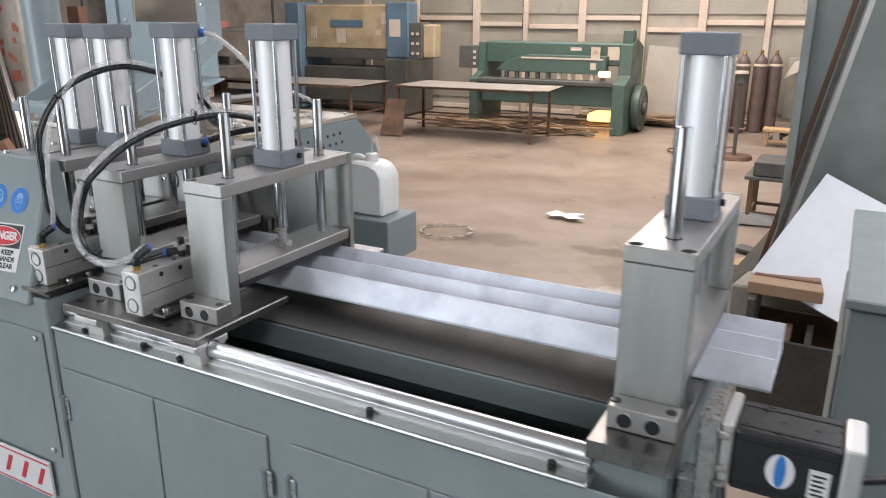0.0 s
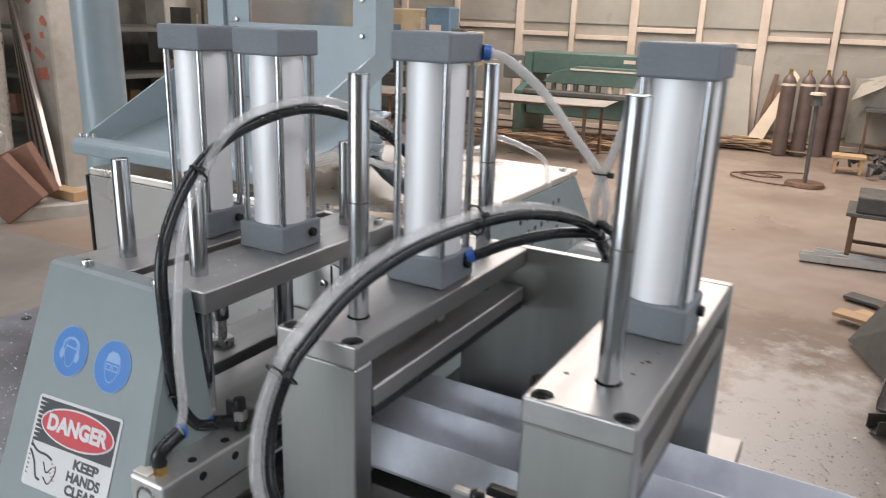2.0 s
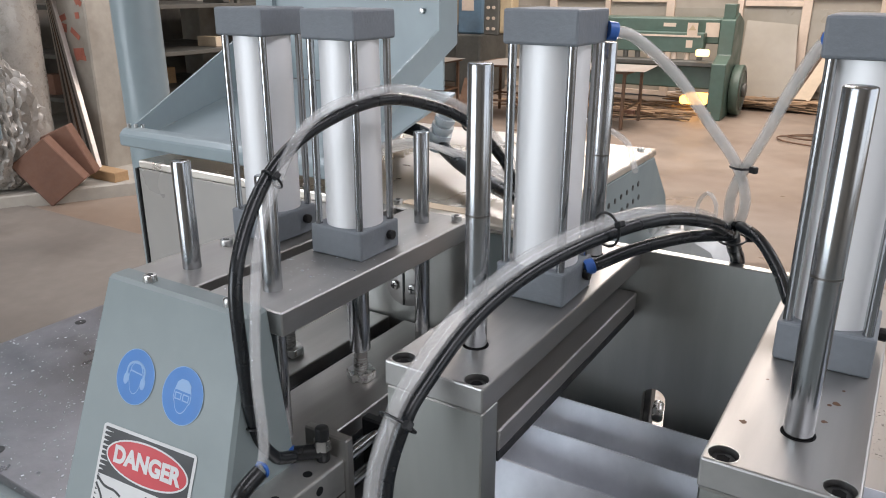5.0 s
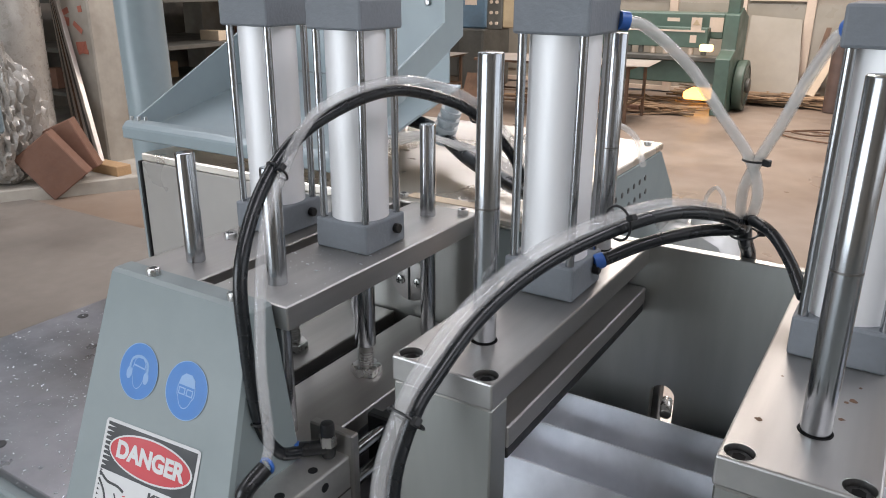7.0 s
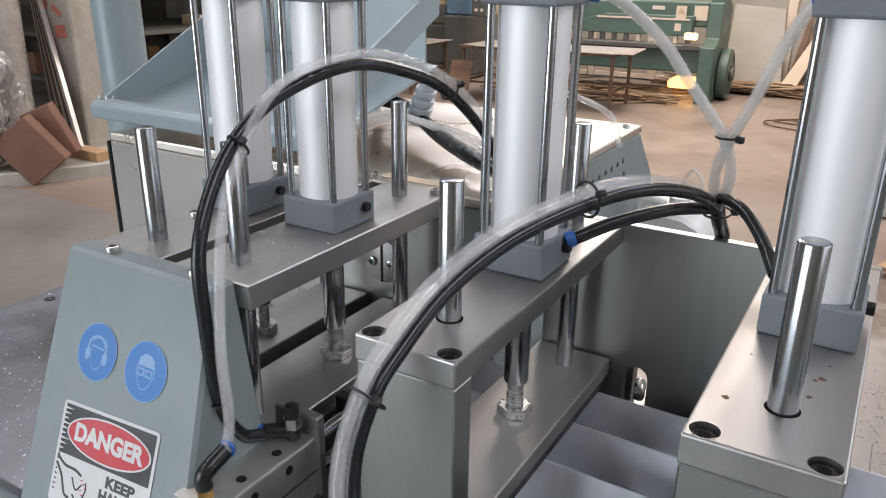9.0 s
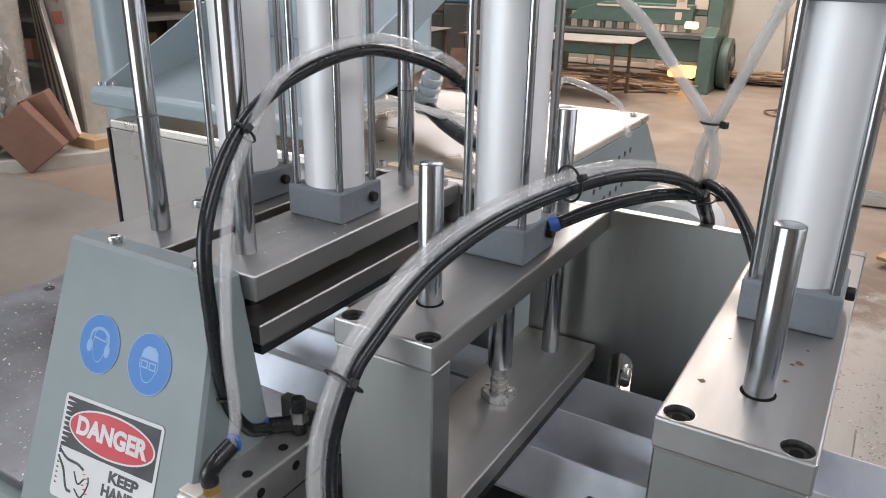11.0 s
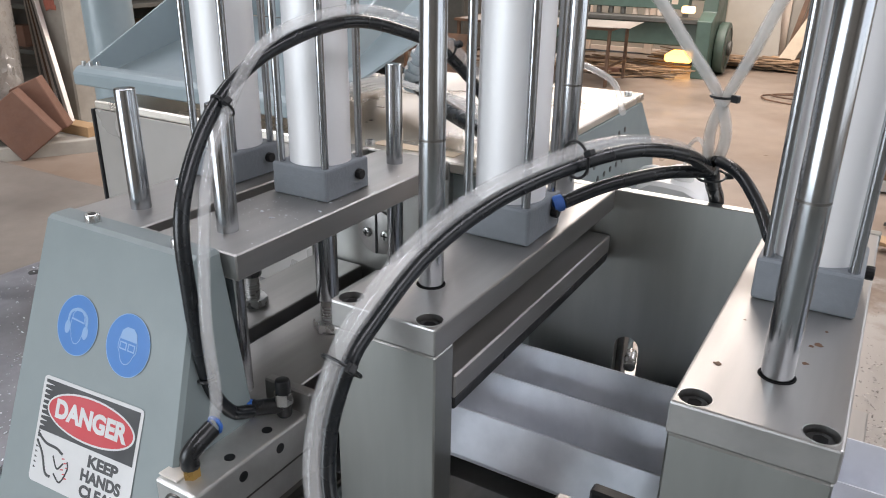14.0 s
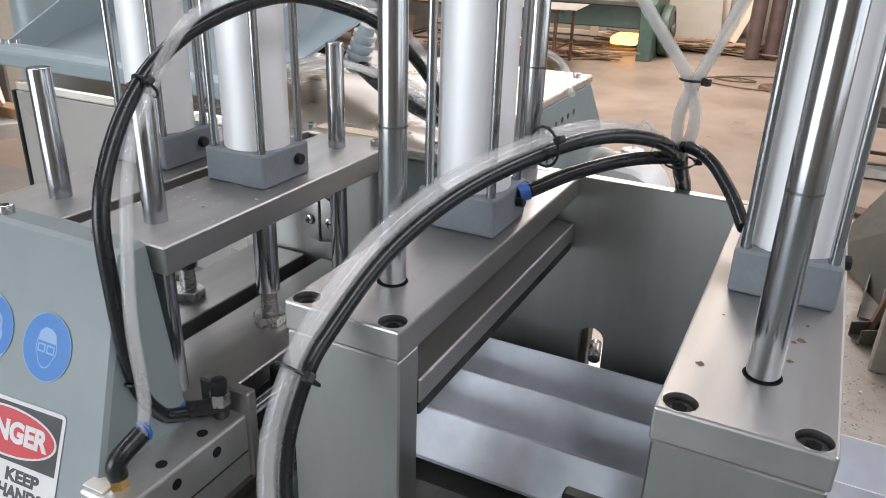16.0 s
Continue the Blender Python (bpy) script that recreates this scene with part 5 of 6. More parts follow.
def press_brake():
    g = thing("press_brake", "cream and blue press brake with a dark bed", "press brake")
    part("ram", box((-9.0, 12.2, 1.32), (-6.955, 12.9, 2.25), 0.03), CREAM, g, "cream painted ram")
    part("side_frame", box((-6.95, 12.1, 1.16), (-6.42, 12.5, 2.3), 0.03), MACHINE_BLUE, g, "faded blue side frame")
    part("side_frame", box((-6.95, 12.0, -0.02), (-6.42, 13.2, 1.155), 0.03), SHEAR_DARK, g, "dark lower side frame")
    part("side_frame", box((-9.4, 12.0, 0.0), (-9.0, 13.2, 2.3), 0.03), MACHINE_BLUE, g, "faded blue side frame")
    part("bed", box((-9.0, 12.1, 0.2), (-6.955, 12.8, 0.95), 0.02), SHEAR_DARK, g, "dark bed")
    part("tool_holder", box((-9.0, 12.15, 1.12), (-6.955, 12.5, 1.315), 0.01), SHEAR_DARK, g)
    part("stripe", box((-8.35, 12.19, 1.78), (-7.55, 12.1995, 1.93)), MACHINE_BLUE, g)
    for x, z, w, h in ((-8.2, 1.45, 0.22, 0.30), (-8.85, 1.55, 0.14, 0.24), (-7.1, 1.85, 0.2, 0.24), (-7.25, 1.62, 0.12, 0.12)):
        part("notice", box((x, 12.188, z), (x + w, 12.1985, z + h)), FRAME_WHITE, g)
    part("notice", box((-6.86, 12.09, 1.6), (-6.61, 12.0985, 1.95)), FRAME_WHITE, g)
    part("control_box", box((-6.15, 11.6, 1.18), (-5.85, 11.95, 1.90), 0.02), SHEAR_DARK, g, "dark push-button box")
    part("box_cover", box((-5.849, 11.62, 1.22), (-5.60, 11.90, 1.86), 0.02), CREAM, g)
    for k in range(6):
        part("button", rod((-6.06 + 0.11 * (k % 2), 11.60, 1.30 + 0.19 * (k // 2)), (-6.06 + 0.11 * (k % 2), 11.58, 1.30 + 0.19 * (k // 2)), 0.03, 12), FRAME_WHITE, g)


def gas_cylinders():
    first = None
    for k, (x, y, h) in enumerate(((-0.42, 12.62, 1.42), (-0.14, 12.78, 1.44), (0.13, 12.9, 1.43), (0.36, 13.05, 1.42))):
        if first is None:
            g = tagged(thing("gas_cylinder", "tall brown steel gas cylinder by the wall", "gas cylinder"), group="gas cylinders")
            r = 0.118
            b = bmesh.new()
            prof = [(r, 0.0), (r, 1.18), (r * 0.92, 1.26), (r * 0.66, 1.33), (0.04, 1.37), (0.035, 1.40)]
            rings = [[b.verts.new((rr * math.cos(a * math.tau / 28), rr * math.sin(a * math.tau / 28), z)) for a in range(28)] for rr, z in prof]
            for A, B in zip(rings, rings[1:]):
                for i in range(28):
                    b.faces.new((A[i], A[(i + 1) % 28], B[(i + 1) % 28], B[i]))
            b.faces.new(rings[0][::-1])
            b.faces.new(rings[-1])
            part("shell", b, GAS_BROWN, g, smooth=True)
            part("shoulder_band", rod((0, 0, 1.19), (0, 0, 1.23), r * 1.005, 28, r * 0.97), FRAME_WHITE, g, smooth=True)
            part("valve", rod((0, 0, 1.40), (0, 0, 1.47), 0.03, 12), BRASS, g)
            g.location = (x, y, -0.012)
            first = g
        else:
            copy_thing(first, pose(x, y, -0.012, 0, 0, 40 * k))


def far_yard():
    # stand with a round foot
    s = thing("pipe_stand", "dark pipe stand with a round steel foot", "stand")
    part("foot", rod((0.107, 10.02, -0.018), (0.107, 10.02, 0.025), 0.26, 36, 0.24), RUST, s, smooth=True)
    part("pole", rod((0.107, 10.02, 0.025), (0.09, 10.02, 1.10), 0.028, 14), SHEAR_DARK, s, smooth=True)
    part("ball", rod((0.09, 10.02, 1.10), (0.085, 10.02, 1.24), 0.075, 20, 0.05), SHEAR_DARK, s, smooth=True)
    part("bright_cap", rod((0.085, 10.02, 1.24), (0.085, 10.02, 1.275), 0.10, 20, 0.09), FRAME_WHITE, s, smooth=True)
    c = thing("floor_cable", "dark cable coiled on the floor", "cable")
    part("coil", tube([(0.1, 9.85, 0.0), (-0.25, 9.75, 0.002), (-0.75, 9.95, 0.002), (-0.85, 10.3, 0.002), (-0.45, 10.5, 0.004), (-0.2, 10.35, 0.004), (-0.5, 10.15, 0.012), (-0.75, 10.35, 0.012), (-0.3, 10.75, 0.002), (0.05, 10.9, 0.0)], 0.012, 8), RUST, c, smooth=True)
    # stool
    st = thing("timber_stool", "low rough timber stool", "stool")
    part("seat", box((0.38, 11.3, 0.22), (0.84, 11.62, 0.27), 0.006), WOOD, st)
    for x in (0.42, 0.76):
        for y in (11.33, 11.55):
            part("leg", box((x, y, -0.018), (x + 0.05, y + 0.05, 0.2195), 0.004), WOOD, st)
    part("stretcher", box((0.471, 11.34, 0.05), (0.759, 11.37, 0.09), 0.003), WOOD, st)
    # heap of scrap beside
    h = thing("scrap_heap", "heap of dark scrap and crumpled bags", "scrap heap")
    rnd = random.Random(9)
    b = bmesh.new()
    for k in range(110):
        p = Vector((rnd.gauss(1.35, 0.28), rnd.gauss(11.6, 0.25), abs(rnd.gauss(0.06, 0.10))))
        s3 = [rnd.uniform(0.03, 0.11) for _ in range(3)]
        q = hull([(rnd.uniform(-1, 1) * s3[0], rnd.uniform(-1, 1) * s3[1], rnd.uniform(-1, 1) * s3[2]) for _ in range(9)])
        q.transform(Matrix.Translation(p))
        joined(b, q)
    part("pieces", b, SCRAP, h)["kind"] = "stuff"
    # far odds and ends
    sheet_at("wall_sheet", "tall grey board leaning on the wall", [(-1.95, 13.2, 0.0), (-0.98, 13.2, 0.0), (-1.12, 13.58, 1.42), (-1.95, 13.58, 1.48)], PANE, "board")
    sheet_at("leaning_plank", "pale board leaning on the gas cylinders", [(-1.05, 13.05, 0.0), (-0.78, 13.0, 0.0), (-0.30, 13.3, 1.28), (-0.40, 13.35, 1.40)], BOARD, "board", 0.02)
    for k, x in enumerate((-0.95, -0.88)):
        sheet_at("dark_strip", "dark strip leaning on the wall", [(x, 13.28, 0.0), (x + 0.09, 13.28, 0.0), (x + 0.30, 13.6, 1.3 - 0.2 * k), (x + 0.22, 13.6, 1.3 - 0.2 * k)], RUST, "strip")
    b = bmesh.new()
    rnd = random.Random(21)
    for k in range(150):
        q = box((-rnd.uniform(0.2, 0.7), -0.03, 0), (rnd.uniform(0.2, 0.7), 0.03, 0.018))
        q.transform(pose(rnd.uniform(-2.6, -0.6), rnd.uniform(12.75, 13.4), rnd.uniform(0, 0.16), rnd.uniform(-6, 6), rnd.uniform(-5, 5), rnd.uniform(-25, 25)))
        joined(b, q)
    tagged(part("offcut_heap", b, WOOD_HEAP), "flat heap of timber and metal offcuts", "offcuts", kind="stuff")
    b = bmesh.new()
    for k in range(90):
        q = box((-rnd.uniform(0.2, 0.9), -0.03, 0), (rnd.uniform(0.2, 0.9), 0.03, 0.018))
        q.transform(pose(rnd.uniform(-5.0, -2.7), rnd.uniform(10.9, 12.2), rnd.uniform(-0.01, 0.10), rnd.uniform(-6, 6), rnd.uniform(-5, 5), rnd.uniform(-30, 30)))
        joined(b, q)
    tagged(part("offcut_heap", b, WOOD_HEAP), "strips and offcuts under the shear", "offcuts", kind="stuff")
    # lathe-like clutter by the wall to the right
    cl = thing("drum", "dark steel drum by the wall", "drum")
    part("shell", rod((1.75, 12.6, -0.015), (1.75, 12.6, 0.9), 0.3, 30, bevel=0.015), SHEAR_DARK, cl, smooth=True)
    legged_table("wall_bench", "dark workbench by the far wall", 0.75, 2.9, 12.9, 13.5, 0.85, RUST, SHEAR_DARK, 0.05, 0.25)
    sheet_at("slant_sheet", "pale sheet leaning askew at the wall", [(0.52, 13.1, 0.95), (0.95, 13.1, 1.20), (1.15, 13.5, 1.44), (0.68, 13.5, 1.30)], PANE, "sheet")
    tagged(part("wall_board", box((0.55, 13.40, 0.2), (2.4, 13.45, 1.32), 0.004), PANE), "grey board standing by the wall", "board")
    # tables of sheets before the shear
    t = legged_table("sheet_table", "low steel table stacked with pale sheets", -5.42, -2.9, 9.7, 10.75, 0.86, RUST, RUST, 0.04, 0.28)
    for k in range(3):
        o = tagged(part("metal_sheet", box((-1.2, -0.5, 0), (1.2, 0.5, 0.006)), SHEET_DULL), "pale metal sheet on the table", "sheet", group="sheets on the tables")
        o.matrix_basis = pose(-4.12 + 0.12 * k, 10.2 - 0.06 * k, 0.861 + 0.0065 * k, 0, 0, 3 * k - 2)
    sheet_at("prop_plate", "rusty plate standing by the table", [(-5.55, 9.45, 0.0), (-5.15, 9.5, 0.0), (-5.15, 9.68, 0.62), (-5.5, 9.66, 0.62)], RUST, "plate")
    t = legged_table("sheet_table", "long low table stacked with pale sheets", -9.3, -6.2, 9.6, 10.9, 0.80, RUST, RUST, 0.04, 0.28)
    for k in range(2):
        o = tagged(part("metal_sheet", box((-1.5, -0.6, 0), (1.5, 0.6, 0.006)), SHEET_DULL), "pale metal sheet on the table", "sheet", group="sheets on the tables")
        o.matrix_basis = pose(-7.7 + 0.1 * k, 10.25 - 0.05 * k, 0.801 + 0.0065 * k, 0, 0, 2 * k)
    tagged(part("red_brick", box((-3.35, 10.95, -0.01), (-3.10, 11.07, 0.10), 0.006), CARD), "loose red brick on the floor", "brick")


def near_yard():
    # steel bench with a heavy block, and the offcuts under it
    t = legged_table("steel_bench", "dark welded steel bench with a heavy plate", 0.435, 1.40, 6.30, 6.85, 0.40, RUST, SHEAR_DARK, 0.03, 0.06)
    part("heavy_plate", box((0.50, 6.33, 0.4005), (1.43, 6.82, 0.53), 0.008), SCRAP, t, "thick steel plate")
    for k, (x0, y0, a, L) in enumerate(((0.16, 6.15, 8, 1.3), (0.26, 6.28, -6, 1.2), (0.38, 6.08, 14, 1.0))):
        ch = slab([(-0.05, 0), (0.05, 0), (0.05, 0.06), (0.044, 0.06), (0.044, 0.006), (-0.044, 0.006), (-0.044, 0.06), (-0.05, 0.06)], "x", 0, L)
        o = tagged(part("steel_channel", ch, ALU_CAST), "pale folded steel channel on the floor", "steel channel", group="channels under the bench")
        o.matrix_basis = pose(x0, y0 + 0.04 * k, 0.0 + 0.003 * k, 0, 0, a)
    for k, (x, y, a, L, m) in enumerate(((0.55, 5.35, 25, 0.9, SCRAP), (0.75, 5.15, 15, 0.9, RUST), (0.62, 5.0, 32, 1.0, WOOD), (0.5, 4.86, 20, 0.8, WOOD), (0.85, 5.45, 28, 0.8, SCRAP))):
        o = tagged(part("loose_plank", box((0, -0.06, 0), (L, 0.06, 0.025), 0.003), m), "loose plank or bar on the floor", "plank", group="loose bars")
        o.matrix_basis = pose(x, y, 0.0 + 0.025 * (k % 2), 2, 0, -a)
    # dark folded sheet and channels, near the column
    sheet_at("leaning_plate", "dark steel plate leaning on timber", [(0.60, 4.45, 0.0), (0.90, 3.65, 0.0), (1.08, 3.95, 0.46), (0.90, 4.65, 0.46)], SHEAR_DARK, "steel plate")
    for k, (x, y, a) in enumerate(((0.80, 3.55, 84), (0.90, 3.50, 80), (0.74, 3.30, 30))):
        ch = slab([(-0.045, 0), (0.045, 0), (0.045, 0.07), (0.039, 0.07), (0.039, 0.006), (-0.039, 0.006), (-0.039, 0.07), (-0.045, 0.07)], "x", 0, 0.75)
        o = tagged(part("steel_channel", ch, SCRAP), "grey offcut of folded steel channel", "steel channel", group="channels by the column")
        o.matrix_basis = pose(x, y, 0.0, 0, 0, a)
    # crate of timber and sheet
    sheet_at("white_sheet", "large white sheet leaning on the column above a bin", [(0.91, 2.83, 0.61), (1.66, 2.74, 0.31), (1.96, 3.12, 0.68), (1.155, 3.22, 1.04)], SHEET_WHITE, "sheet")
    bin_ = thing("scrap_bin", "dark open steel bin with offcuts", "bin")
    part("side", box((0.93, 2.62, -0.02), (0.96, 3.0, 0.554), 0.003), SCRAP, bin_)
    part("side", box((1.62, 2.62, -0.02), (1.65, 3.0, 0.33), 0.003), SCRAP, bin_)
    part("front", box((0.9605, 2.62, -0.02), (1.6195, 2.64, 0.38), 0.003), SCRAP, bin_)
    part("back", box((0.9605, 2.98, -0.02), (1.6195, 3.0, 0.40), 0.003), RUST, bin_)
    for k in range(6):
        part("offcut", box((1.0 + 0.09 * k, 2.66, 0.0), (1.03 + 0.09 * k, 2.95, 0.34 - 0.03 * k + 0.04 * (k % 3)), 0.003), (SCRAP, RUST)[k % 2], bin_)
    cb = thing("brown_carton", "flat brown carton lying on the bin", "carton")
    part("carton_body", hull([(0.915, 2.70, 0.556), (1.23, 2.70, 0.556), (1.20, 2.93, 0.556), (0.935, 2.93, 0.556), (0.915, 2.70, 0.612), (1.23, 2.70, 0.612), (1.20, 2.93, 0.622), (0.935, 2.93, 0.622)], bevel=0.003), CARTON, cb)
    part("tape", box((0.93, 2.798, 0.6135), (1.21, 2.826, 0.6215)), CARD, cb)
    tagged(part("stone_block", hull([(0.80, 3.05, -0.02), (1.6, 3.05, -0.02), (1.6, 3.33, -0.02), (0.83, 3.33, -0.02), (0.805, 3.04, 0.472), (1.6, 3.03, 0.473), (1.6, 3.32, 0.47), (0.85, 3.32, 0.47)], bevel=0.01), CONCRETE), "rough stained concrete block", "block")
    for k, x in enumerate((0.86, 0.895, 0.93)):
        o = tagged(part("leaning_bar", box((-0.012, -0.03, 0), (0.012, 0.03, 2.1), 0.002), (RUST, SCRAP, ALU_CAST)[k]), "long narrow bar leaning on the column", "steel bar", group="bars by the column")
        o.matrix_basis = pose(x - 0.06, 3.40 - 0.09 * k, -0.015, 0, 11, 0)
    # steel column
    col = tagged(thing("steel_column", "grey-green painted steel column with rubbed patches", "column"))
    part("web", box((0.9955, 3.47, -0.02), (1.54, 3.51, ZC), 0.002), PAINT_COLUMN, col)
    part("flange", box((0.955, 3.37, -0.02), (0.995, 3.63, ZC), 0.003), PAINT_COLUMN, col)
    part("flange", box((1.5405, 3.37, -0.02), (1.58, 3.63, ZC), 0.003), PAINT_COLUMN, col)
    # next machine
    nm = thing("grey_cabinet", "grey-green sheet cabinet of a second machine", "cabinet")
    part("body", box((1.285, 0.62, 0.0), (2.3, 1.35, 1.275), 0.006), PAINT, nm)
    part("top_rail", box((1.275, 0.61, 1.2755), (2.3, 1.36, 1.295), 0.003), PAINT, nm)
    part("side_panel", box((1.2795, 0.70, 0.2), (1.2845, 1.28, 1.15), 0.002), PAINT, nm)
    # paper and stains on the floor
    rnd = random.Random(4)
    b = bmesh.new()
    ring = [b.verts.new((-0.974 + (0.07 + 0.17 * rnd.random()) * math.cos(a * math.tau / 14), 5.63 + (0.05 + 0.12 * rnd.random()) * math.sin(a * math.tau / 14), 0.006 + 0.01 * rnd.random())) for a in range(14)]
    b.faces.new(ring)
    tagged(part("paper_scrap", b, PAPER), "torn white paper scrap on the floor", "paper")
    b = bmesh.new()
    for k in range(26):
        a = k * math.tau / 26 + rnd.uniform(-0.1, 0.1)
        q = box((-0.026, -0.008, 0), (0.026, 0.008, 0.006))
        q.transform(pose(-1.716 + 0.22 * math.cos(a), 4.67 + 0.21 * math.sin(a), -0.001, 0, 0, rnd.uniform(0, 180)))
        joined(b, q)
    tagged(part("chip_ring", b, SWARF), "ring of pale crumbs on the floor", "crumbs", kind="stuff")
    b = bmesh.new()
    for k in range(2600):
        s = 0.0015 + 0.004 * rnd.random() ** 2
        x, y = rnd.gauss(0.62, 0.24), rnd.gauss(2.4, 0.6)
        if x > 0.95 or y < 1.5:
            continue
        q = box((-s, -s * 0.6, 0), (s, s * 0.6, s * 0.5))
        q.transform(pose(x, y, -0.004, rnd.uniform(-20, 20), rnd.uniform(-20, 20), rnd.uniform(0, 180)))
        joined(b, q)
    tagged(part("swarf", b, SWARF), "pale metal swarf strewn on the floor", "swarf", kind="stuff")


# ---- left side of the hall ----
def left_side():
    tagged(part("floor_slab", box((XL, YB, -0.05), (-2.6, 3.0, 0.0035), 0.002), SLAB), "grey worn concrete floor slab", "floor", kind="structure")
    # unseen floor before the machine, its grey set for the steel's reflections
    tagged(part("floor_slab", box((-2.59, YB, -0.05), (XR, 0.35, 0.0035), 0.002), SLAB_UNSEEN), "grey worn concrete floor slab", "floor", kind="structure")
    tagged(part("raised_slab", hull([(x, y, z) for z in (-0.05, 0.10) for x, y in ((-6.6, 1.55), (-5.46, 3.74), (-4.3, 5.97), (XL, 5.97), (XL, 1.55))], bevel=0.012), CONCRETE), "raised dirty concrete edge along the wall", "floor", kind="structure")
    for k, (y0, x0) in enumerate(((3.95, -6.50), (7.6, -9.2), (0.3, -8.9))):
        p = tagged(part("pillar_%d" % (k + 1), box((x0, y0, 0.05), (x0 + 0.42, y0 + 0.42, ZC), 0.015), CONCRETE), "chipped concrete pillar with red stains", "pillar", kind="structure")
    b = bmesh.new()
    rnd = random.Random(12)
    for k in range(16):
        q = box((-rnd.uniform(0.02, 0.10), 0, -rnd.uniform(0.01, 0.05)), (rnd.uniform(0.02, 0.10), 0.003, rnd.uniform(0.01, 0.05)))
        q.transform(pose(-6.29 + rnd.uniform(-0.16, 0.16), 3.946 - 0.0006 * k, 1.0 + rnd.random() * 1.3, 0, rnd.uniform(-40, 40), 0))
        joined(b, q)
    part("red_stain", b, BRICK_RED, bpy.data.objects["pillar_1"])["kind"] = "stuff"
    # rolls wrapped in film, standing
    for k, (x, y, r, h) in enumerate(((-6.45, 3.42, 0.26, 2.9), (-7.10, 3.40, 0.28, 3.0))):
        w = thing("wrapped_roll", "tall roll of sheet wrapped in cloudy film", "roll")
        b = bmesh.new()
        rings = []
        for j in range(40):
            z = 0.1 + h * j / 39
            rings.append([b.verts.new((x + (r + 0.02 * noise.noise((3 * math.cos(a * math.tau / 40), 3 * math.sin(a * math.tau / 40), z * 2 + k))) * math.cos(a * math.tau / 40),
                                       y + (r + 0.02 * noise.noise((3 * math.cos(a * math.tau / 40), 3 * math.sin(a * math.tau / 40), z * 2 + k))) * math.sin(a * math.tau / 40), z)) for a in range(40)])
        for A, B in zip(rings, rings[1:]):
            for i in range(40):
                b.faces.new((A[i], A[(i + 1) % 40], B[(i + 1) % 40], B[i]))
        b.faces.new(rings[-1])
        part("film", b, PLASTIC_FILM, w, smooth=True)
    # crumpled film heap
    for k, (x, y, s, h) in enumerate(((-6.10, 3.02, 0.29, 1.25), (-6.75, 3.0, 0.30, 0.6))):
        f = thing("film_heap", "crumpled heap of clear plastic film", "plastic film")
        b = bmesh.new()
        bmesh.ops.create_icosphere(b, subdivisions=5, radius=1)
        for v in b.verts:
            d = v.co.normalized()
            taper = 1.0 - 0.45 * max(0, d.z)
            fold = Vector((d.x * 5.0, d.y * 5.0, d.z * 1.3 + 3 * k))
            kf = 0.9 + 0.5 * noise.noise(d * 1.7 + Vector((k * 7, 0, 0))) + 0.45 * (0.4 - abs(noise.noise(fold))) + 0.30 * (0.3 - abs(noise.noise(fold * 2.3))) + 0.16 * abs(noise.noise(d * 13.0)) + 0.10 * abs(noise.noise(d * 26.0))
            v.co = Vector((x + d.x * s * kf * taper, y + d.y * s * kf * taper, 0.10 + (d.z + 1) / 2 * h * (0.85 + 0.15 * kf)))
        part("film", b, PLASTIC_FILM, f, smooth=True)
    # long lengths leaning on the pillar
    for k in range(7):
        o = tagged(part("metal_length", box((-0.022, -0.022, 0), (0.022, 0.022, 3.0), 0.003), (SHEET_DULL, SCRAP, SHEET_DULL, RUST)[k % 4]), "long metal length leaning on the pillar", "metal bar", group="lengths by the pillar")
        o.matrix_basis = pose(-5.84 - 0.10 * k, 3.72 + 0.03 * k, 0.09, -8, -25 + 1.5 * k, 0)
    for k, (x, y, z, a) in enumerate(((-5.66, 3.30, 0.0, 38), (-5.78, 3.46, 0.05, 24))):
        c = tagged(part("carton", box((-0.19, -0.08, 0), (0.19, 0.08, 0.46), 0.008), CARD), "brown carton leaning among the offcuts", "carton", group="cartons by the pillar")
        c.matrix_basis = pose(x, y, 0.09 + z, 0, -a, 40)
    tagged(part("timber_piece", box((-5.95, 3.65, 0.098), (-5.55, 3.80, 0.19), 0.006), WOOD), "short thick timber on the slab", "timber")
    # dark shelf of stock along the wall
    s = thing("stock_rack", "dark rack with sheets, boxes and timber", "rack")
    for z in (0.45, 0.95, 1.5):
        part("shelf", box((-9.3, 4.9, z), (-7.4, 9.4, z + 0.05), 0.004), SHEAR_DARK, s)
    for x in (-9.25, -7.45):
        for y in (4.95, 7.1, 9.3):
            part("upright", box((x - 0.03, y - 0.03, -0.02), (x + 0.03, y + 0.03, 2.1), 0.003), SHEAR_DARK, s)
    rnd = random.Random(31)
    for k in range(16):
        z = (0.50, 1.0, 1.55)[k % 3]
        x, y = rnd.uniform(-8.6, -7.7), 5.1 + 4.0 * k / 16
        w, d, h = rnd.uniform(0.15, 0.4), rnd.uniform(0.1, 0.22), rnd.uniform(0.08, 0.32)
        o = tagged(part("stock_box", box((x - w / 2, y - d / 2, z + 0.0005), (x + w / 2, y + d / 2, z + h), 0.006), (CARD, WOOD, BOARD, SCRAP, BRICK_RED)[k % 5]), "box or board stacked on the rack", "stock", group="stock on the rack")
    w = tagged(thing("hand_wheel", "rusty round flange on the floor", "flange"))
    part("rim", tube_ring(-5.35, 2.35, 0.14, 0.13, 0.035, 30, "y"), RUST, w, smooth=True)


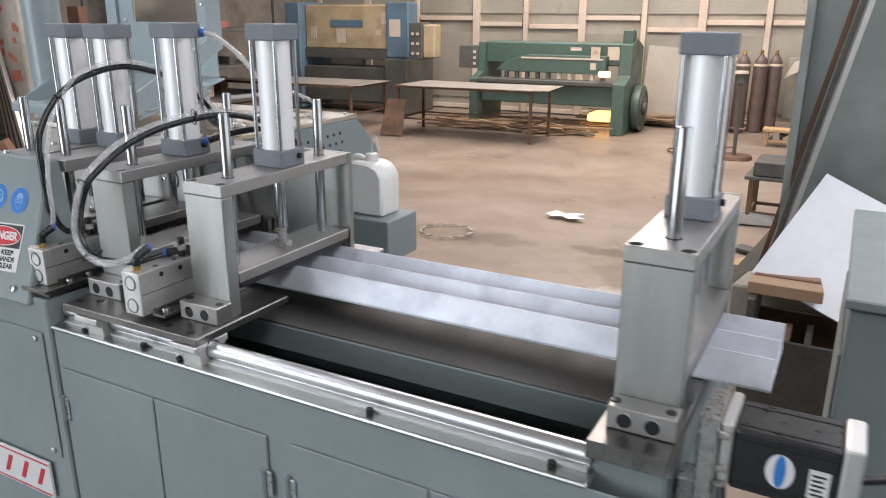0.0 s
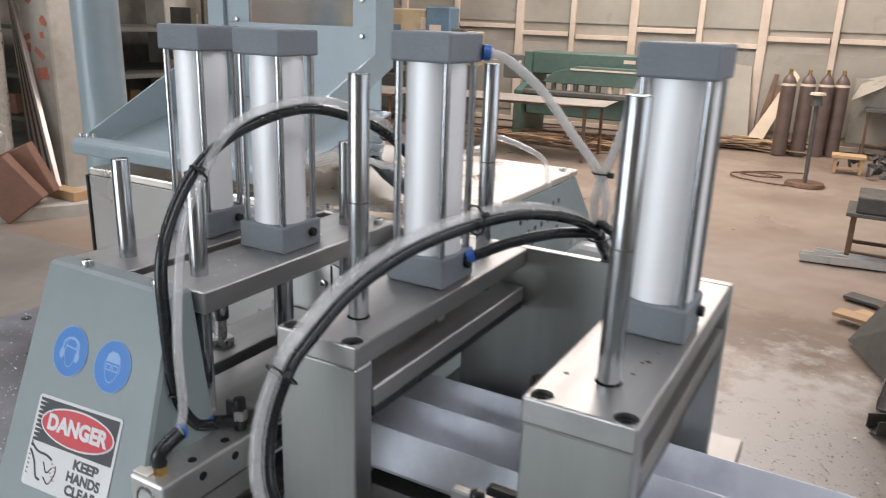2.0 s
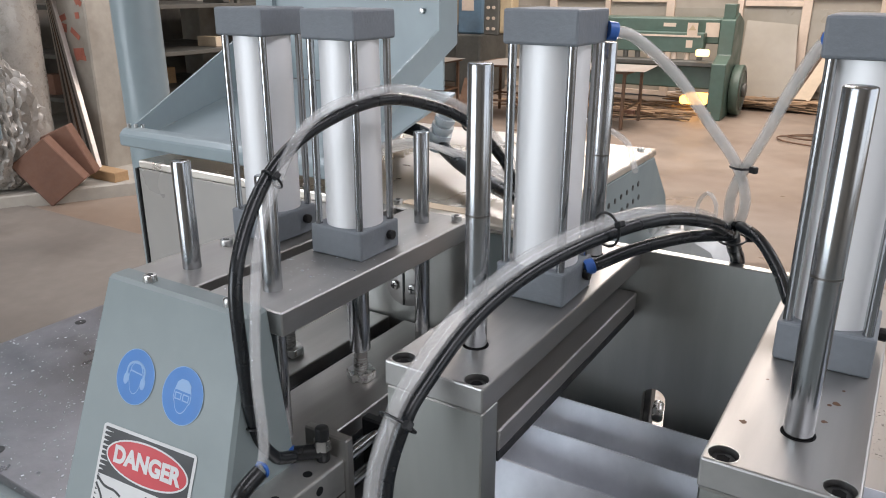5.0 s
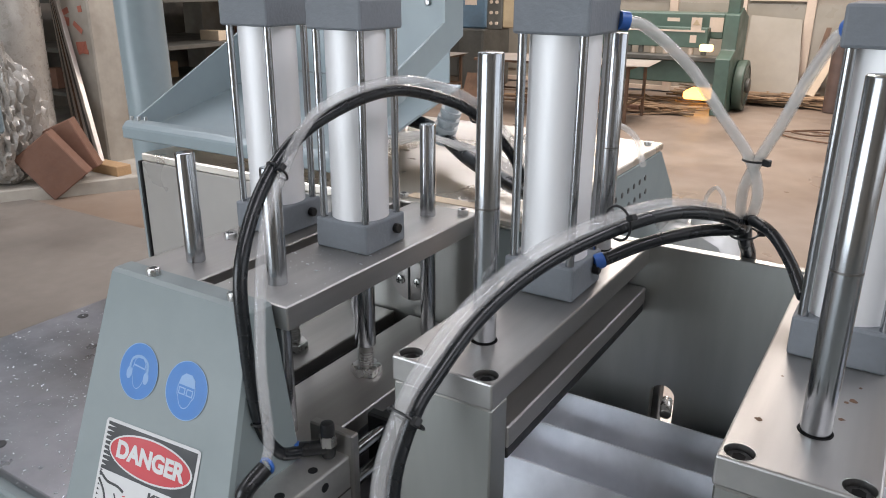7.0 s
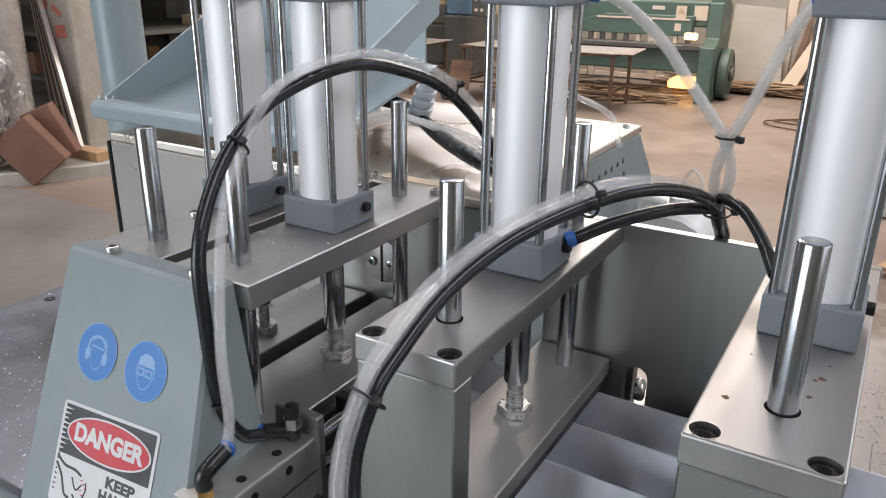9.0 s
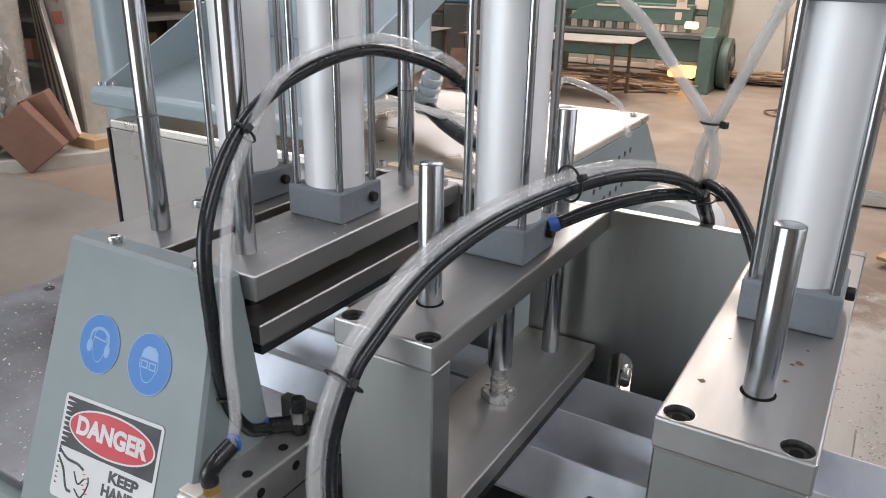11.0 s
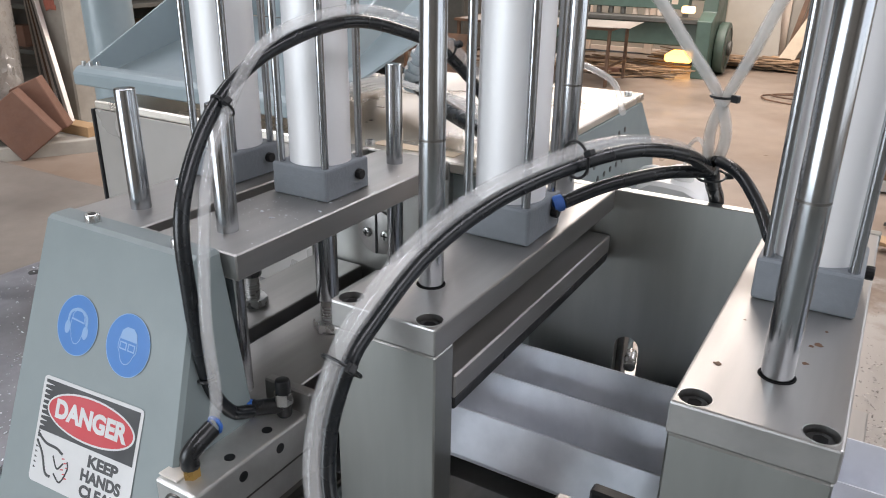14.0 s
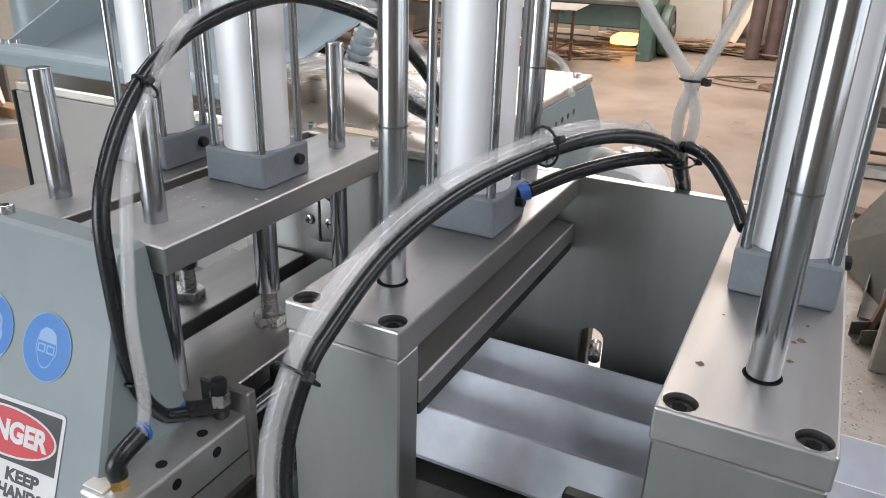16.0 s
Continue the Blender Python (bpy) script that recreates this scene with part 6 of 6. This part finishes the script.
SHEET_CREAM = material("cream_sheet", (0.42, 0.40, 0.37), 0.35, 0.3, 0.05, 3)
CLEAR_SHEET = clear("scratched_clear_sheet", (0.86, 0.88, 0.87), 0.15, 1.2)
ZINC_DULL = material("dull_grey_plastic", (0.32, 0.36, 0.38), 0.4, 0.0, 0.1, 30)
PAINT_COLUMN = material("column_paint", (0.29, 0.325, 0.31), 0.42, 0.0, 0.12, 1.6, 0.1, 30, stain=(0.10, 0.12, 0.115), stain_amount=0.7, stain_scale=1.8)
SHEET_DULL = material("dull_sheet", (0.55, 0.50, 0.45), 0.4, 0.6, 0.08, 1.5, stain=(0.35, 0.25, 0.18), stain_amount=0.4, stain_scale=1.2)
WOOD_HEAP = material("offcut_mix", (0.26, 0.17, 0.10), 0.65, 0.0, 0.2, 4, random=0.6, island=True)
SWARF = material("pale_swarf", (0.36, 0.34, 0.31), 0.45, 0.5, 0.1, 20, random=0.5, island=True)
SLAB = material("grey_concrete_slab", (0.195, 0.172, 0.148), 0.55, 0.0, 0.12, 1.2, 0.4, 20, stain=(0.12, 0.105, 0.09), stain_amount=0.8, stain_scale=0.9)
CARTON = material("brown_box_board", (0.30, 0.20, 0.125), 0.75, 0.0, 0.1, 5)
SLAB_UNSEEN = material("unseen_front_slab", (0.20, 0.215, 0.205), 0.5, 0.0, 0.12, 1.2, 0.4, 20, stain=(0.14, 0.15, 0.14), stain_amount=0.6, stain_scale=0.9)
BRICK_RED = material("flaking_red_paint", (0.36, 0.12, 0.08), 0.75, 0.0, 0.2, 12)

saw_housing()
hood()
post_and_panel()
coolant_can()
top_hoses()
for build in (guillotine, press_brake, gas_cylinders, far_yard):
    along_far_wall(build)
near_yard()
left_side()


def motions():
    """Clamps rise and drop, the carriage steps along its rail and takes the profile with it."""
    up, down = pose(0, 0, LIFT), pose(0, 0, 0)
    feed = 0.0266

    def slide(rows):
        return [(t, pose(x, 0, 0)) for t, x in rows]

    walk(CARRIAGE, slide([(0, -0.0285), (1.55, -0.0285), (2.0, -0.0137), (2.4, 0), (9.7, 0), (10.5, -feed), (13.55, -feed), (14.0, -0.0137), (14.4, 0), (16, 0)]))
    walk(PROFILE, slide([(0, 0), (9.7, 0), (10.5, -feed), (16, -feed)]))
    for jaw in (JAW_C, JAW_D):
        walk(jaw, [(0, down), (0.5, down), (0.9, up), (8.28, up), (8.55, pose(0, 0, LIFT * 0.66)), (9.0, down), (12.5, down), (12.9, up), (16, up)])
    for jaw in (JAW_A, JAW_B):
        walk(jaw, [(0, down), (9.0, down), (9.6, up), (11.2, up), (11.6, pose(0, 0, LIFT * 0.45)), (12.0, down), (16, down)])


motions()
